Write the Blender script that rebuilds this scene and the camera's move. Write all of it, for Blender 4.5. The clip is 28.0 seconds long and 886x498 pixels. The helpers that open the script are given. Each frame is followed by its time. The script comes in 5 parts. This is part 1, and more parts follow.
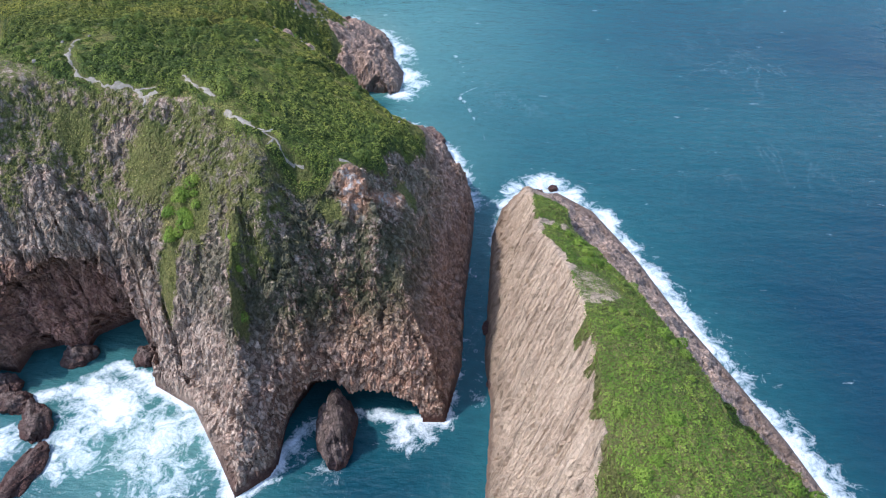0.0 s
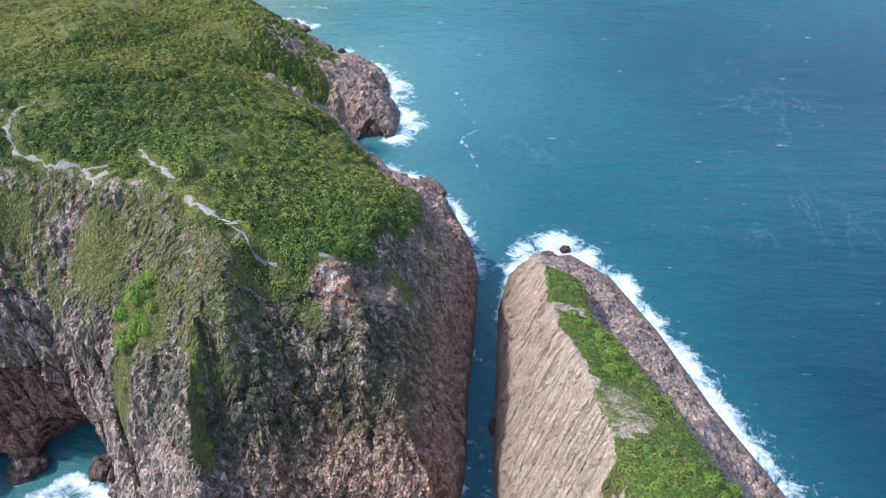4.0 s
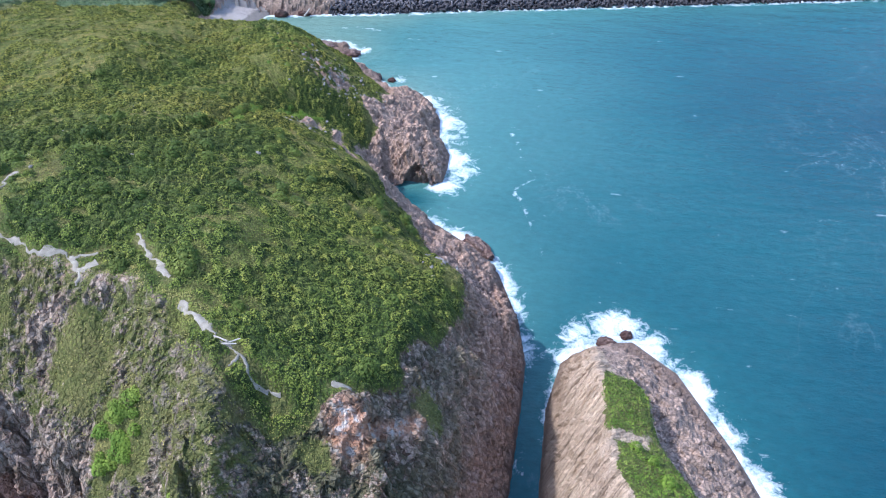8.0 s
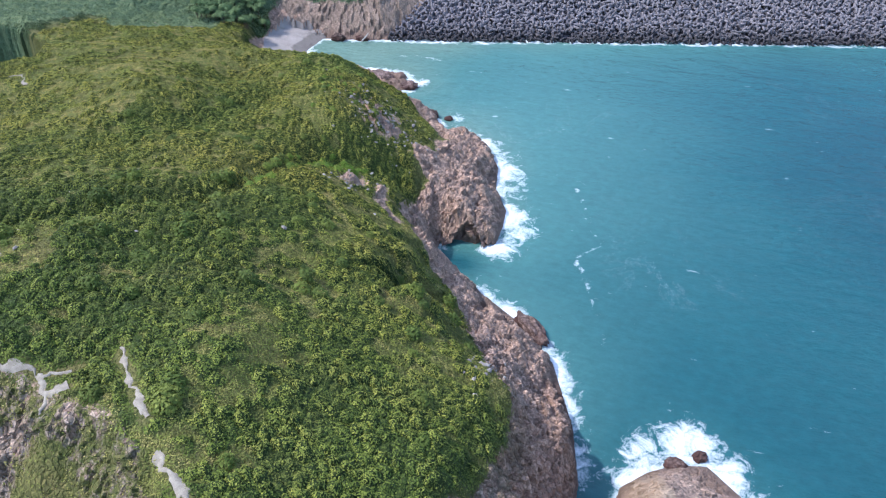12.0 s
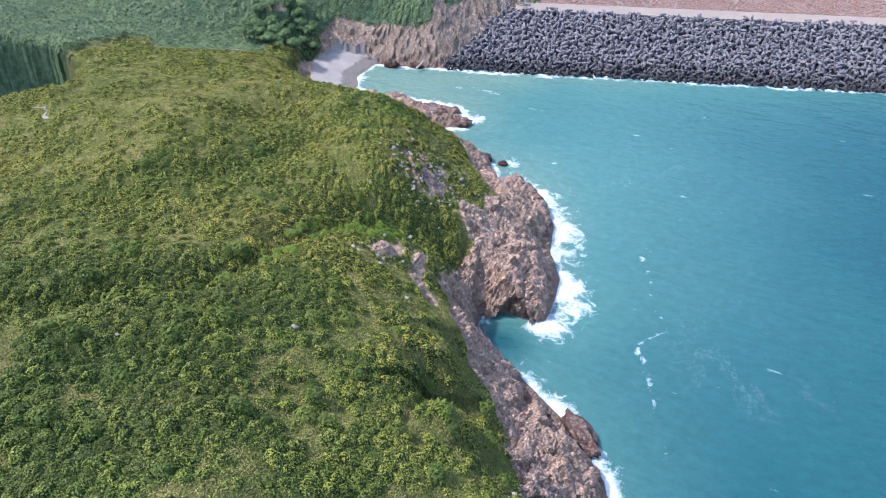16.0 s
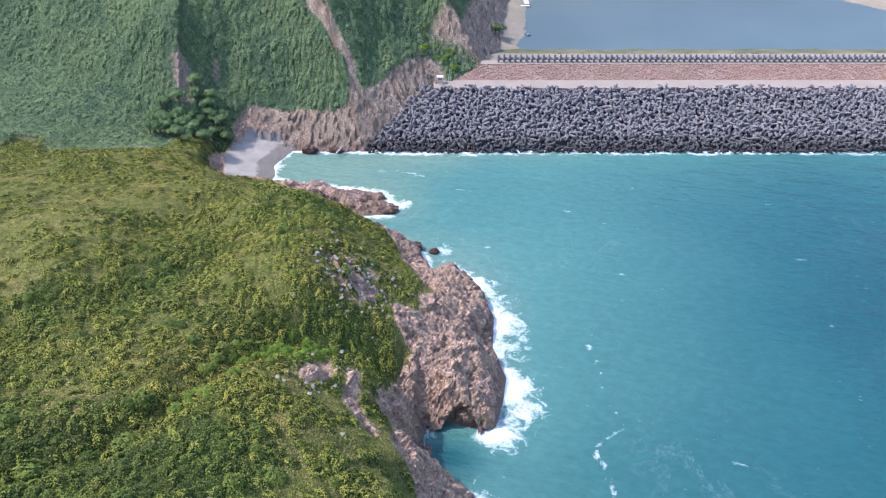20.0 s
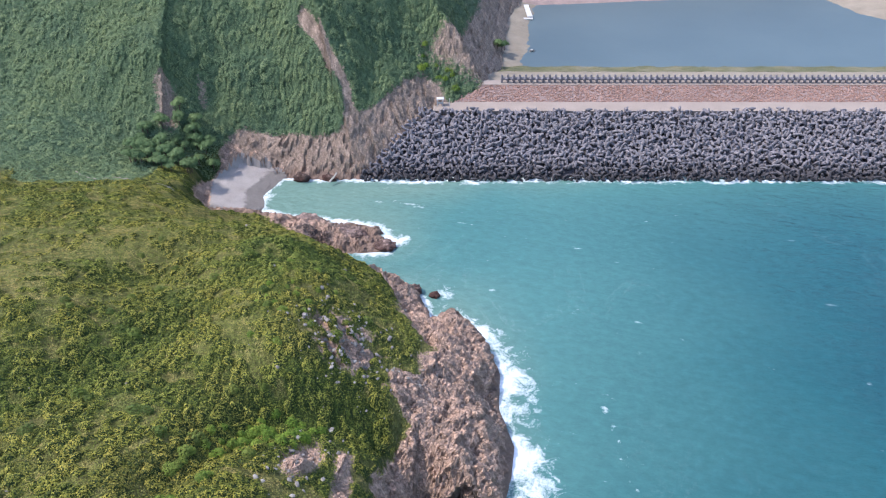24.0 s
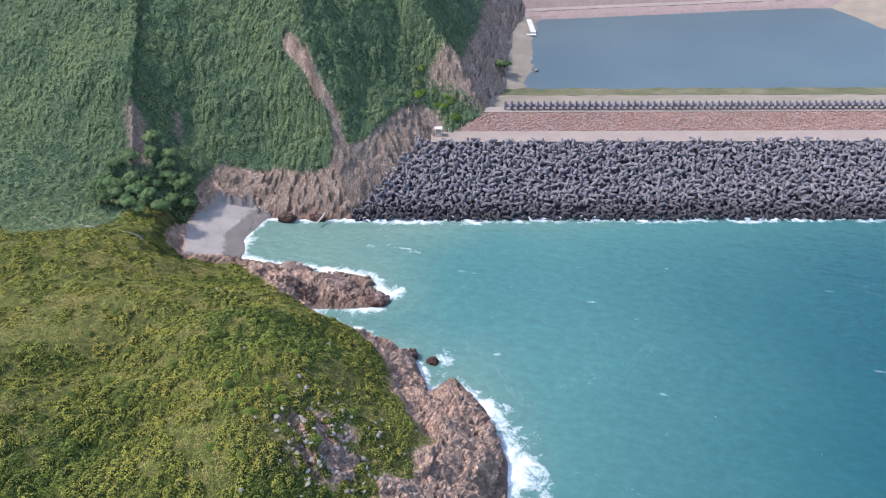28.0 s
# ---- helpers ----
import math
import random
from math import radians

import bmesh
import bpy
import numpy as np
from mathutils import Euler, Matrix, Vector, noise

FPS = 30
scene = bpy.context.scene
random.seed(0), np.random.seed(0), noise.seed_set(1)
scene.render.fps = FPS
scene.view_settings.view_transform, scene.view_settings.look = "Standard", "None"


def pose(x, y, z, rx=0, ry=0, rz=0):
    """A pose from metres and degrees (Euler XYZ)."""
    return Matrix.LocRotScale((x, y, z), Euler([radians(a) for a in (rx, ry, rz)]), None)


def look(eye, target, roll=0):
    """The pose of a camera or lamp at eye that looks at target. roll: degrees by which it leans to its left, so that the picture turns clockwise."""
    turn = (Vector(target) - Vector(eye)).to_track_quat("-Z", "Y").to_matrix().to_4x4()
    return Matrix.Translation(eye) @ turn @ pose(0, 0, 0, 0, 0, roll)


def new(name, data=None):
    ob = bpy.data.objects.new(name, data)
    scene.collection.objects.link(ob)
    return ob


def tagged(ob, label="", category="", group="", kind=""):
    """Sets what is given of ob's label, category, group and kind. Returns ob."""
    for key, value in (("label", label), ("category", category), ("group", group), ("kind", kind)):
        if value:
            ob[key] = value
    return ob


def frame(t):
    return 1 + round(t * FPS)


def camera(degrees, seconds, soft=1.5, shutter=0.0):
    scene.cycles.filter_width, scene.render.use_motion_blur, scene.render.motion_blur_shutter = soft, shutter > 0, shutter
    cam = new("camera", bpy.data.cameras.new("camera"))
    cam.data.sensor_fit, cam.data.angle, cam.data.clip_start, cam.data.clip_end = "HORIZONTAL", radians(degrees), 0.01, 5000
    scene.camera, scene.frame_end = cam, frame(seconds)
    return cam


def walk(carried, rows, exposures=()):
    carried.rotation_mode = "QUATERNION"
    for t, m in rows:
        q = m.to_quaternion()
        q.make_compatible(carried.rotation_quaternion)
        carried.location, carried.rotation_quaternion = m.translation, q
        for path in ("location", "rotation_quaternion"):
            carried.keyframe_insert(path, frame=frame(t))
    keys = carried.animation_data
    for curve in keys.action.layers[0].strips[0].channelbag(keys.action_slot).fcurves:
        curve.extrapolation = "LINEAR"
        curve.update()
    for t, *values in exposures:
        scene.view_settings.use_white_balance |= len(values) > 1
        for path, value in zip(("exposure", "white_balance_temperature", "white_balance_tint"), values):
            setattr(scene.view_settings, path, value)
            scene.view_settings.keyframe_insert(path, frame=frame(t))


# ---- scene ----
cam = camera(64.0, 28.0, 1.15)
# seconds, x, y, z, yaw, pitch, roll
PATH = [
    (0.0, -0.00, 0.00, 136.45, -0.00, -39.77, 0.83),
    (0.5, -0.12, 3.64, 136.44, -0.03, -39.76, 0.78),
    (1.0, -0.23, 7.32, 136.42, -0.07, -39.73, 0.71),
    (1.5, -0.30, 11.05, 136.39, -0.11, -39.68, 0.62),
    (2.0, -0.27, 14.79, 136.36, -0.12, -39.61, 0.53),
    (2.5, -0.14, 18.54, 136.30, -0.08, -39.54, 0.43),
    (3.0, 0.08, 22.29, 136.23, 0.00, -39.45, 0.31),
    (3.5, 0.35, 26.06, 136.17, 0.06, -39.36, 0.21),
    (5.5, 1.36, 41.49, 136.19, 4.20, -39.10, -0.16),
    (6.0, 1.41, 45.48, 136.38, 5.78, -39.15, -0.20),
    (6.5, 1.44, 49.46, 136.58, 5.77, -39.21, -0.21),
    (7.0, 1.41, 53.43, 136.76, 5.74, -39.26, -0.18),
    (7.5, 1.27, 57.41, 136.92, 5.67, -39.31, -0.19),
    (8.0, 1.03, 61.33, 137.04, 5.58, -39.31, -0.15),
    (8.5, 0.71, 65.19, 137.09, 5.50, -39.29, -0.13),
    (9.0, 0.38, 69.02, 137.09, 5.41, -39.24, -0.09),
    (9.5, 0.05, 72.87, 137.05, 5.33, -39.18, -0.04),
    (10.0, -0.32, 76.72, 136.98, 5.25, -39.13, -0.04),
    (10.5, -0.73, 80.57, 136.90, 5.21, -39.09, -0.09),
    (11.0, -1.13, 84.42, 136.84, 5.93, -39.04, -0.10),
    (11.5, -1.48, 88.28, 136.79, 8.68, -38.97, -0.15),
    (12.0, -1.71, 92.25, 136.73, 11.16, -38.91, -0.10),
    (12.5, -1.93, 96.23, 136.67, 13.68, -38.87, -0.17),
    (14.5, -3.90, 111.21, 136.84, 16.79, -38.77, -0.10),
    (15.0, -4.58, 114.95, 136.82, 16.75, -38.74, -0.07),
    (15.5, -5.32, 118.68, 136.78, 16.74, -38.70, -0.05),
    (16.0, -6.18, 122.34, 136.74, 16.57, -38.69, -0.05),
    (16.2, -6.58, 123.75, 136.73, 12.80, -38.73, -0.18),
    (16.4, -6.98, 125.17, 136.72, 9.71, -38.77, -0.28),
    (16.5, -7.18, 125.88, 136.72, 9.71, -38.77, -0.28),
    (17.0, -8.20, 129.22, 136.71, 9.65, -37.84, -0.24),
    (17.3, -8.73, 130.91, 136.71, 9.59, -36.07, -0.25),
    (17.5, -9.09, 132.03, 136.70, 9.59, -35.98, -0.25),
    (18.0, -9.80, 134.28, 136.73, 9.57, -35.45, -0.21),
    (18.2, -10.01, 134.93, 136.75, 9.56, -33.78, -0.24),
    (18.5, -10.33, 135.90, 136.78, 9.56, -33.59, -0.24),
    (19.0, -10.72, 137.21, 136.89, 9.58, -33.70, -0.25),
    (19.5, -11.08, 138.51, 137.06, 9.57, -33.80, -0.16),
    (20.0, -11.50, 140.04, 137.28, 9.55, -33.88, -0.10),
    (20.5, -11.99, 141.90, 137.51, 9.53, -33.93, -0.03),
    (21.0, -12.55, 144.04, 137.74, 9.50, -33.95, 0.02),
    (21.5, -13.13, 146.39, 137.93, 9.48, -33.92, 0.02),
    (23.5, -15.53, 158.87, 138.20, 9.39, -33.81, 0.03),
    (24.0, -16.10, 162.29, 138.23, 9.38, -33.78, 0.04),
    (24.5, -16.65, 165.76, 138.23, 9.35, -33.75, 0.06),
    (25.0, -17.19, 169.34, 138.20, 9.35, -33.73, 0.06),
    (25.5, -17.74, 172.98, 138.13, 9.35, -33.70, 0.09),
    (26.0, -18.33, 176.70, 138.03, 9.34, -33.67, 0.03),
    (26.5, -18.94, 180.48, 137.90, 9.34, -33.64, -0.02),
    (27.0, -19.55, 184.30, 137.76, 9.33, -33.60, -0.08),
    (27.5, -20.12, 188.14, 137.60, 9.35, -33.56, -0.13),
    (28.0, -20.67, 192.00, 137.44, 9.36, -33.52, -0.17),
]


def eye_pose(x, y, z, yaw, pitch, roll):
    a, p = radians(yaw), radians(pitch)
    ahead = Vector((-math.sin(a) * math.cos(p), math.cos(a) * math.cos(p), math.sin(p)))
    return look((x, y, z), Vector((x, y, z)) + ahead, roll)


walk(cam, [(t, eye_pose(*r)) for t, *r in PATH], [(0.0, 1.0, 5550, 14), (8.0, 1.3, 5250, 15), (12.0, 1.22, 5500, 16), (14.5, 1.36, 5600, 17), (17.0, 1.4, 5650, 17), (28.0, 1.12, 5900, 18)])

# ---- light ----
SUN_DIR = Vector((-0.6, -0.07, 0.79)).normalized()      # towards the sun: on the left
world = bpy.data.worlds.new("sky")
scene.world = world
world.use_nodes = True
wn = world.node_tree.nodes
sky = wn.new("ShaderNodeTexSky")
sky.sky_type, sky.sun_disc = "NISHITA", False
sky.sun_elevation = math.asin(SUN_DIR.z)
sky.sun_rotation = math.atan2(SUN_DIR.x, SUN_DIR.y)
sky.air_density, sky.dust_density, sky.ozone_density = 1.2, 2.0, 1.5
world.node_tree.links.new(sky.outputs["Color"], wn["Background"].inputs["Color"])
wn["Background"].inputs["Strength"].default_value = 0.15
sun = new("sun", bpy.data.lights.new("sun", "SUN"))
sun.data.energy, sun.data.angle, sun.data.color = 2.2, radians(2.0), (1.0, 0.93, 0.82)
sun.matrix_world = look((0, 0, 300), Vector((0, 0, 300)) - SUN_DIR)


# ---- numeric helpers ----
def lattice(ix, iy, seed):
    h = (ix.astype(np.int64) * 374761393 + iy.astype(np.int64) * 668265263 + seed * 144269504) & 0xFFFFFFFF
    h = ((h ^ (h >> 13)) * 1274126177) & 0xFFFFFFFF
    h = ((h ^ (h >> 16)) * 2246822519) & 0xFFFFFFFF
    return ((h ^ (h >> 15)) & 0xFFFFFF) / float(0xFFFFFF)


def vnoise(x, y, seed=0):
    """Smooth noise in 0..1."""
    ix, iy = np.floor(x), np.floor(y)
    fx, fy = x - ix, y - iy
    fx, fy = fx * fx * (3 - 2 * fx), fy * fy * (3 - 2 * fy)
    a, b = lattice(ix, iy, seed), lattice(ix + 1, iy, seed)
    c, d = lattice(ix, iy + 1, seed), lattice(ix + 1, iy + 1, seed)
    return (a * (1 - fx) + b * fx) * (1 - fy) + (c * (1 - fx) + d * fx) * fy


def fbm(x, y, size, octaves=3, seed=0):
    """Layered noise, about -1..1."""
    total, amp, norm = 0.0, 1.0, 0.0
    for o in range(octaves):
        total = total + amp * (2 * vnoise(x / size + 17.3 * o, y / size - 9.1 * o, seed + o) - 1)
        norm, amp, size = norm + amp, amp * 0.5, size * 0.48
    return total / norm * 1.5


def cells(x, y, size, seed):
    """The centre and a random number of the jittered cell that each point lies in, and how far it is from the cell's edge."""
    gx, gy = np.floor(x / size), np.floor(y / size)
    best, second = np.full(x.shape, 1e9), np.full(x.shape, 1e9)
    cx, cy, rnd = np.zeros(x.shape), np.zeros(x.shape), np.zeros(x.shape)
    for ox in (-1, 0, 1):
        for oy in (-1, 0, 1):
            px = (gx + ox + 0.1 + 0.8 * lattice(gx + ox, gy + oy, seed)) * size
            py = (gy + oy + 0.1 + 0.8 * lattice(gx + ox, gy + oy, seed + 1)) * size
            d = np.hypot(x - px, y - py)
            near = d < best
            second = np.where(near, best, np.minimum(second, d))
            best = np.where(near, d, best)
            cx, cy = np.where(near, px, cx), np.where(near, py, cy)
            rnd = np.where(near, lattice(gx + ox, gy + oy, seed + 2), rnd)
    return cx, cy, rnd, second - best


def cells3(x, y, z, seed):
    """A random number of the jittered unit cell in space that each point lies in, and how far it is from the cell's edge."""
    gx, gy, gz = np.floor(x), np.floor(y), np.floor(z)
    best, second, rnd = np.full(x.shape, 1e9), np.full(x.shape, 1e9), np.zeros(x.shape)
    for oz in (-1, 0, 1):
        layer = (gz + oz) * 7919
        for ox in (-1, 0, 1):
            for oy in (-1, 0, 1):
                a, b = gx + ox + layer, gy + oy
                px = gx + ox + 0.12 + 0.76 * lattice(a, b, seed)
                py = gy + oy + 0.12 + 0.76 * lattice(a, b, seed + 1)
                pz = gz + oz + 0.12 + 0.76 * lattice(a, b, seed + 2)
                d = np.sqrt((x - px) ** 2 + (y - py) ** 2 + (z - pz) ** 2)
                near = d < best
                second = np.where(near, best, np.minimum(second, d))
                best = np.where(near, d, best)
                rnd = np.where(near, lattice(a, b, seed + 3), rnd)
    return rnd, second - best


def step(a, b, v):
    s = np.clip((v - a) / (b - a), 0, 1)
    return s * s * (3 - 2 * s)


def outline(x, y, ring):
    """Signed distance to a closed line (inside: plus) and its two values at the nearest place."""
    ring = np.array(ring, float)
    best = np.full(x.shape, 1e18)
    v1, v2 = np.zeros(x.shape), np.zeros(x.shape)
    inside = np.zeros(x.shape, bool)
    for a, b in zip(ring, np.roll(ring, -1, axis=0)):
        dx, dy = b[0] - a[0], b[1] - a[1]
        s = np.clip(((x - a[0]) * dx + (y - a[1]) * dy) / (dx * dx + dy * dy), 0, 1)
        d = (x - a[0] - s * dx) ** 2 + (y - a[1] - s * dy) ** 2
        near = d < best
        best = np.where(near, d, best)
        v1, v2 = np.where(near, a[2] + s * (b[2] - a[2]), v1), np.where(near, a[3] + s * (b[3] - a[3]), v2)
        if dy != 0:
            inside ^= ((a[1] > y) != (b[1] > y)) & (x < a[0] + (y - a[1]) * dx / dy)
    return np.where(inside, 1, -1) * np.sqrt(best), v1, v2


def track(x, y, line):
    """Distance to an open line."""
    best = np.full(x.shape, 1e18)
    for (ax, ay), (bx, by) in zip(line, line[1:]):
        s = np.clip(((x - ax) * (bx - ax) + (y - ay) * (by - ay)) / ((bx - ax) ** 2 + (by - ay) ** 2), 0, 1)
        best = np.minimum(best, (x - ax - s * (bx - ax)) ** 2 + (y - ay - s * (by - ay)) ** 2)
    return np.sqrt(best)


def spline(points, stiff=0.3):
    """A thin plate through heights (x, y, z)."""
    p = np.array(points, float)
    xy, n = p[:, :2] / 50, len(p)
    r2 = ((xy[:, None] - xy[None]) ** 2).sum(2)
    k = 0.5 * r2 * np.log(r2 + 1e-12) + stiff * 0.02 * np.eye(n)
    q = np.c_[np.ones(n), xy]
    m = np.block([[k, q], [q.T, np.zeros((3, 3))]])
    c = np.linalg.solve(m, np.r_[p[:, 2], 0, 0, 0])

    def height(x, y):
        x, y = x / 50, y / 50
        z = c[n] + c[n + 1] * x + c[n + 2] * y
        for i in range(n):
            d = (x - xy[i, 0]) ** 2 + (y - xy[i, 1]) ** 2
            z = z + c[i] * 0.5 * d * np.log(d + 1e-12)
        return z
    return height


def smin(a, b, k):
    h = np.clip(0.5 + 0.5 * (b - a) / k, 0, 1)
    return b * (1 - h) + a * h - k * h * (1 - h)


def fast_mesh(name, verts, faces, smooth=False):
    """A mesh from arrays; all faces have the same number of corners."""
    me = bpy.data.meshes.new(name)
    verts, faces = np.asarray(verts, np.float32), np.asarray(faces, np.int32)
    n, k = faces.shape
    me.vertices.add(len(verts))
    me.vertices.foreach_set("co", verts.ravel())
    me.loops.add(n * k)
    me.loops.foreach_set("vertex_index", faces.ravel())
    me.polygons.add(n)
    me.polygons.foreach_set("loop_start", np.arange(0, n * k, k, dtype=np.int32))
    me.polygons.foreach_set("use_smooth", np.full(n, smooth))
    me.update(calc_edges=True)
    return me


def add_value(me, name, values):
    at = me.attributes.new(name, "FLOAT", "POINT")
    at.data.foreach_set("value", np.asarray(values, np.float32).ravel())


def spaced(*runs):
    """Coordinates from runs of (start, end, step)."""
    out = [np.arange(a, b, s) for a, b, s in runs]
    return np.concatenate(out + [[runs[-1][1]]])


# ---- materials ----
class Nodes:
    """A short hand for node trees."""

    def __init__(self, name):
        self.mat = bpy.data.materials.new(name)
        self.mat.use_nodes = True
        self.tree = self.mat.node_tree
        self.bsdf = self.tree.nodes["Principled BSDF"]
        self.where = self.add("ShaderNodeNewGeometry").outputs["Position"]

    def add(self, kind):
        return self.tree.nodes.new(kind)

    def put(self, socket, value):
        if isinstance(value, bpy.types.NodeSocket):
            self.tree.links.new(value, socket)
        elif isinstance(value, tuple) and len(value) == 3 and socket.type == "RGBA":
            socket.default_value = (*value, 1)
        else:
            socket.default_value = value

    def math(self, kind, a, b=0.0, clamp=False):
        node = self.add("ShaderNodeMath")
        node.operation, node.use_clamp = kind, clamp
        self.put(node.inputs[0], a)
        self.put(node.inputs[1], b)
        return node.outputs[0]

    def mix(self, a, b, f, blend="MIX"):
        node = self.add("ShaderNodeMix")
        node.data_type, node.blend_type = "RGBA", blend
        self.put(node.inputs[0], f)
        self.put(node.inputs[6], a)
        self.put(node.inputs[7], b)
        return node.outputs[2]

    def stretch(self, sx, sy, sz, rot=0.0):
        node = self.add("ShaderNodeMapping")
        self.put(node.inputs["Vector"], self.where)
        node.inputs["Scale"].default_value = (sx, sy, sz)
        node.inputs["Rotation"].default_value = (0, 0, rot)
        return node.outputs[0]

    def warped(self, sx, sy, sz):
        """Places bent a little by noise, so that cells have uneven sides."""
        bend = self.add("ShaderNodeTexNoise")
        self.put(bend.inputs["Vector"], self.where)
        bend.inputs["Scale"].default_value = 0.45
        node = self.add("ShaderNodeVectorMath")
        node.operation = "MULTIPLY_ADD"
        self.put(node.inputs[0], bend.outputs["Color"])
        node.inputs[1].default_value = (2.2, 2.2, 2.2)
        self.put(node.inputs[2], self.stretch(sx, sy, sz))
        return node.outputs[0]

    def slanted(self, lean, across, along):
        """Places for lines that run at a slant over the plan: drawn out along them, close across."""
        split = self.add("ShaderNodeSeparateXYZ")
        self.put(split.inputs[0], self.where)
        join = self.add("ShaderNodeCombineXYZ")
        q = self.math("SUBTRACT", split.outputs[1], self.math("MULTIPLY", split.outputs[0], lean))
        self.put(join.inputs[0], self.math("MULTIPLY", q, across))
        self.put(join.inputs[1], self.math("MULTIPLY", split.outputs[0], along))
        return join.outputs[0]

    def noise(self, scale, detail=4.0, rough=0.55, vector=None, distort=0.0):
        node = self.add("ShaderNodeTexNoise")
        self.put(node.inputs["Vector"], vector or self.where)
        node.inputs["Scale"].default_value, node.inputs["Detail"].default_value = scale, detail
        node.inputs["Roughness"].default_value, node.inputs["Distortion"].default_value = rough, distort
        return node.outputs["Fac"]

    def voronoi(self, scale, vector=None, feature="F1", out="Distance"):
        node = self.add("ShaderNodeTexVoronoi")
        node.feature = feature
        self.put(node.inputs["Vector"], vector or self.where)
        node.inputs["Scale"].default_value = scale
        return node.outputs[out]

    def ramp(self, f, *stops):
        node = self.add("ShaderNodeValToRGB")
        self.put(node.inputs[0], f)
        els = node.color_ramp.elements
        while len(els) < len(stops):
            els.new(0.5)
        for el, (p, c) in zip(els, stops):
            el.position = p
            el.color = (*c, 1) if isinstance(c, tuple) else (c, c, c, 1)
        return node.outputs[0]

    def value(self, name):
        node = self.add("ShaderNodeAttribute")
        node.attribute_name = name
        return node.outputs["Fac"]

    def height(self):
        node = self.add("ShaderNodeSeparateXYZ")
        self.put(node.inputs[0], self.where)
        return node.outputs[2]

    def island(self):
        return self.add("ShaderNodeNewGeometry").outputs["Random Per Island"]

    def chance(self):
        return self.add("ShaderNodeObjectInfo").outputs["Random"]

    def bump(self, f, strength, distance, under=None):
        node = self.add("ShaderNodeBump")
        self.put(node.inputs["Height"], f)
        node.inputs["Strength"].default_value, node.inputs["Distance"].default_value = strength, distance
        if under:
            self.put(node.inputs["Normal"], under)
        return node.outputs[0]

    def done(self, colour, rough=0.9, normal=None, spec=0.3):
        self.put(self.bsdf.inputs["Base Color"], colour)
        self.put(self.bsdf.inputs["Roughness"], rough)
        self.bsdf.inputs["Specular IOR Level"].default_value = spec
        if normal:
            self.put(self.bsdf.inputs["Normal"], normal)
        return self.mat


def rock_colour(n, light, mid, dark, lichen=0.35, blocky=1.0):
    """Jointed volcanic rock: tone that changes from block to block and over metres, pale lichened tops, dark joints and a dark tidal band."""
    c = n.ramp(n.noise(0.11, 5, 0.6), (0.32, dark), (0.5, mid), (0.68, light))
    c = n.mix(c, n.ramp(n.noise(1.4, 7, 0.72), (0.32, dark), (0.5, mid), (0.66, light)), 0.55)
    block = n.value("block")
    c = n.mix(c, n.ramp(block, (0.08, 0.55), (0.5, 0.95), (0.92, 1.35)), 0.7 * blocky, "MULTIPLY")
    chip = n.voronoi(1.15, n.warped(1, 1, 0.75), "F1", "Color")
    c = n.mix(c, n.ramp(chip, (0.2, 0.5), (0.5, 0.95), (0.8, 1.45)), 0.75 * blocky, "MULTIPLY")
    pale = n.math("ADD", n.math("MULTIPLY", n.noise(0.35, 7, 0.75), 0.6), n.math("MULTIPLY", chip, 0.5))
    grey = n.ramp(pale, (0.52, 0.0), (0.6, 1.0))
    c = n.mix(c, (0.52, 0.455, 0.37), n.math("MULTIPLY", grey, n.math("MULTIPLY", n.value("grey"), lichen)))
    crack = n.ramp(n.voronoi(1.15, n.warped(1, 1, 0.75), "DISTANCE_TO_EDGE"), (0.0, 0.25), (0.14, 1.0))
    c = n.mix(c, crack, 0.5 * blocky, "MULTIPLY")
    tide = n.math("ADD", n.height(), n.math("MULTIPLY", n.noise(0.3, 4), -6.5))
    return n.mix((0.08, 0.042, 0.033), c, n.ramp(n.math("MULTIPLY", n.math("ADD", tide, 2.3), 0.2), (0.03, 0.0), (0.6, 1.0)))


def rock_bump(n, strength=0.8):
    b = n.bump(n.noise(1.3, 9, 0.75), strength, 0.5)
    b = n.bump(n.ramp(n.voronoi(1.15, n.warped(1, 1, 0.75), "DISTANCE_TO_EDGE"), (0.0, 0.0), (0.16, 1.0)), strength * 0.9, 0.4, b)
    return n.bump(n.voronoi(1.15, n.warped(1, 1, 0.75), "F1", "Color"), strength * 0.8, 0.5, b)


def wood_colour(n):
    """The floor of the wood and the undergrowth seen between the crowns: shade between clumps painted as dark cell
    rims, the greens blued for haze.
    """
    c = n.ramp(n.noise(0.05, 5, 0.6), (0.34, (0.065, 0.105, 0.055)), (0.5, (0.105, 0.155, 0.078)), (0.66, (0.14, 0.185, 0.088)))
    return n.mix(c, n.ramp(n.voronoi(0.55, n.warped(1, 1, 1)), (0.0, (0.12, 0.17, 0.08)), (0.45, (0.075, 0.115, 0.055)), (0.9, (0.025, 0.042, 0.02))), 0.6)


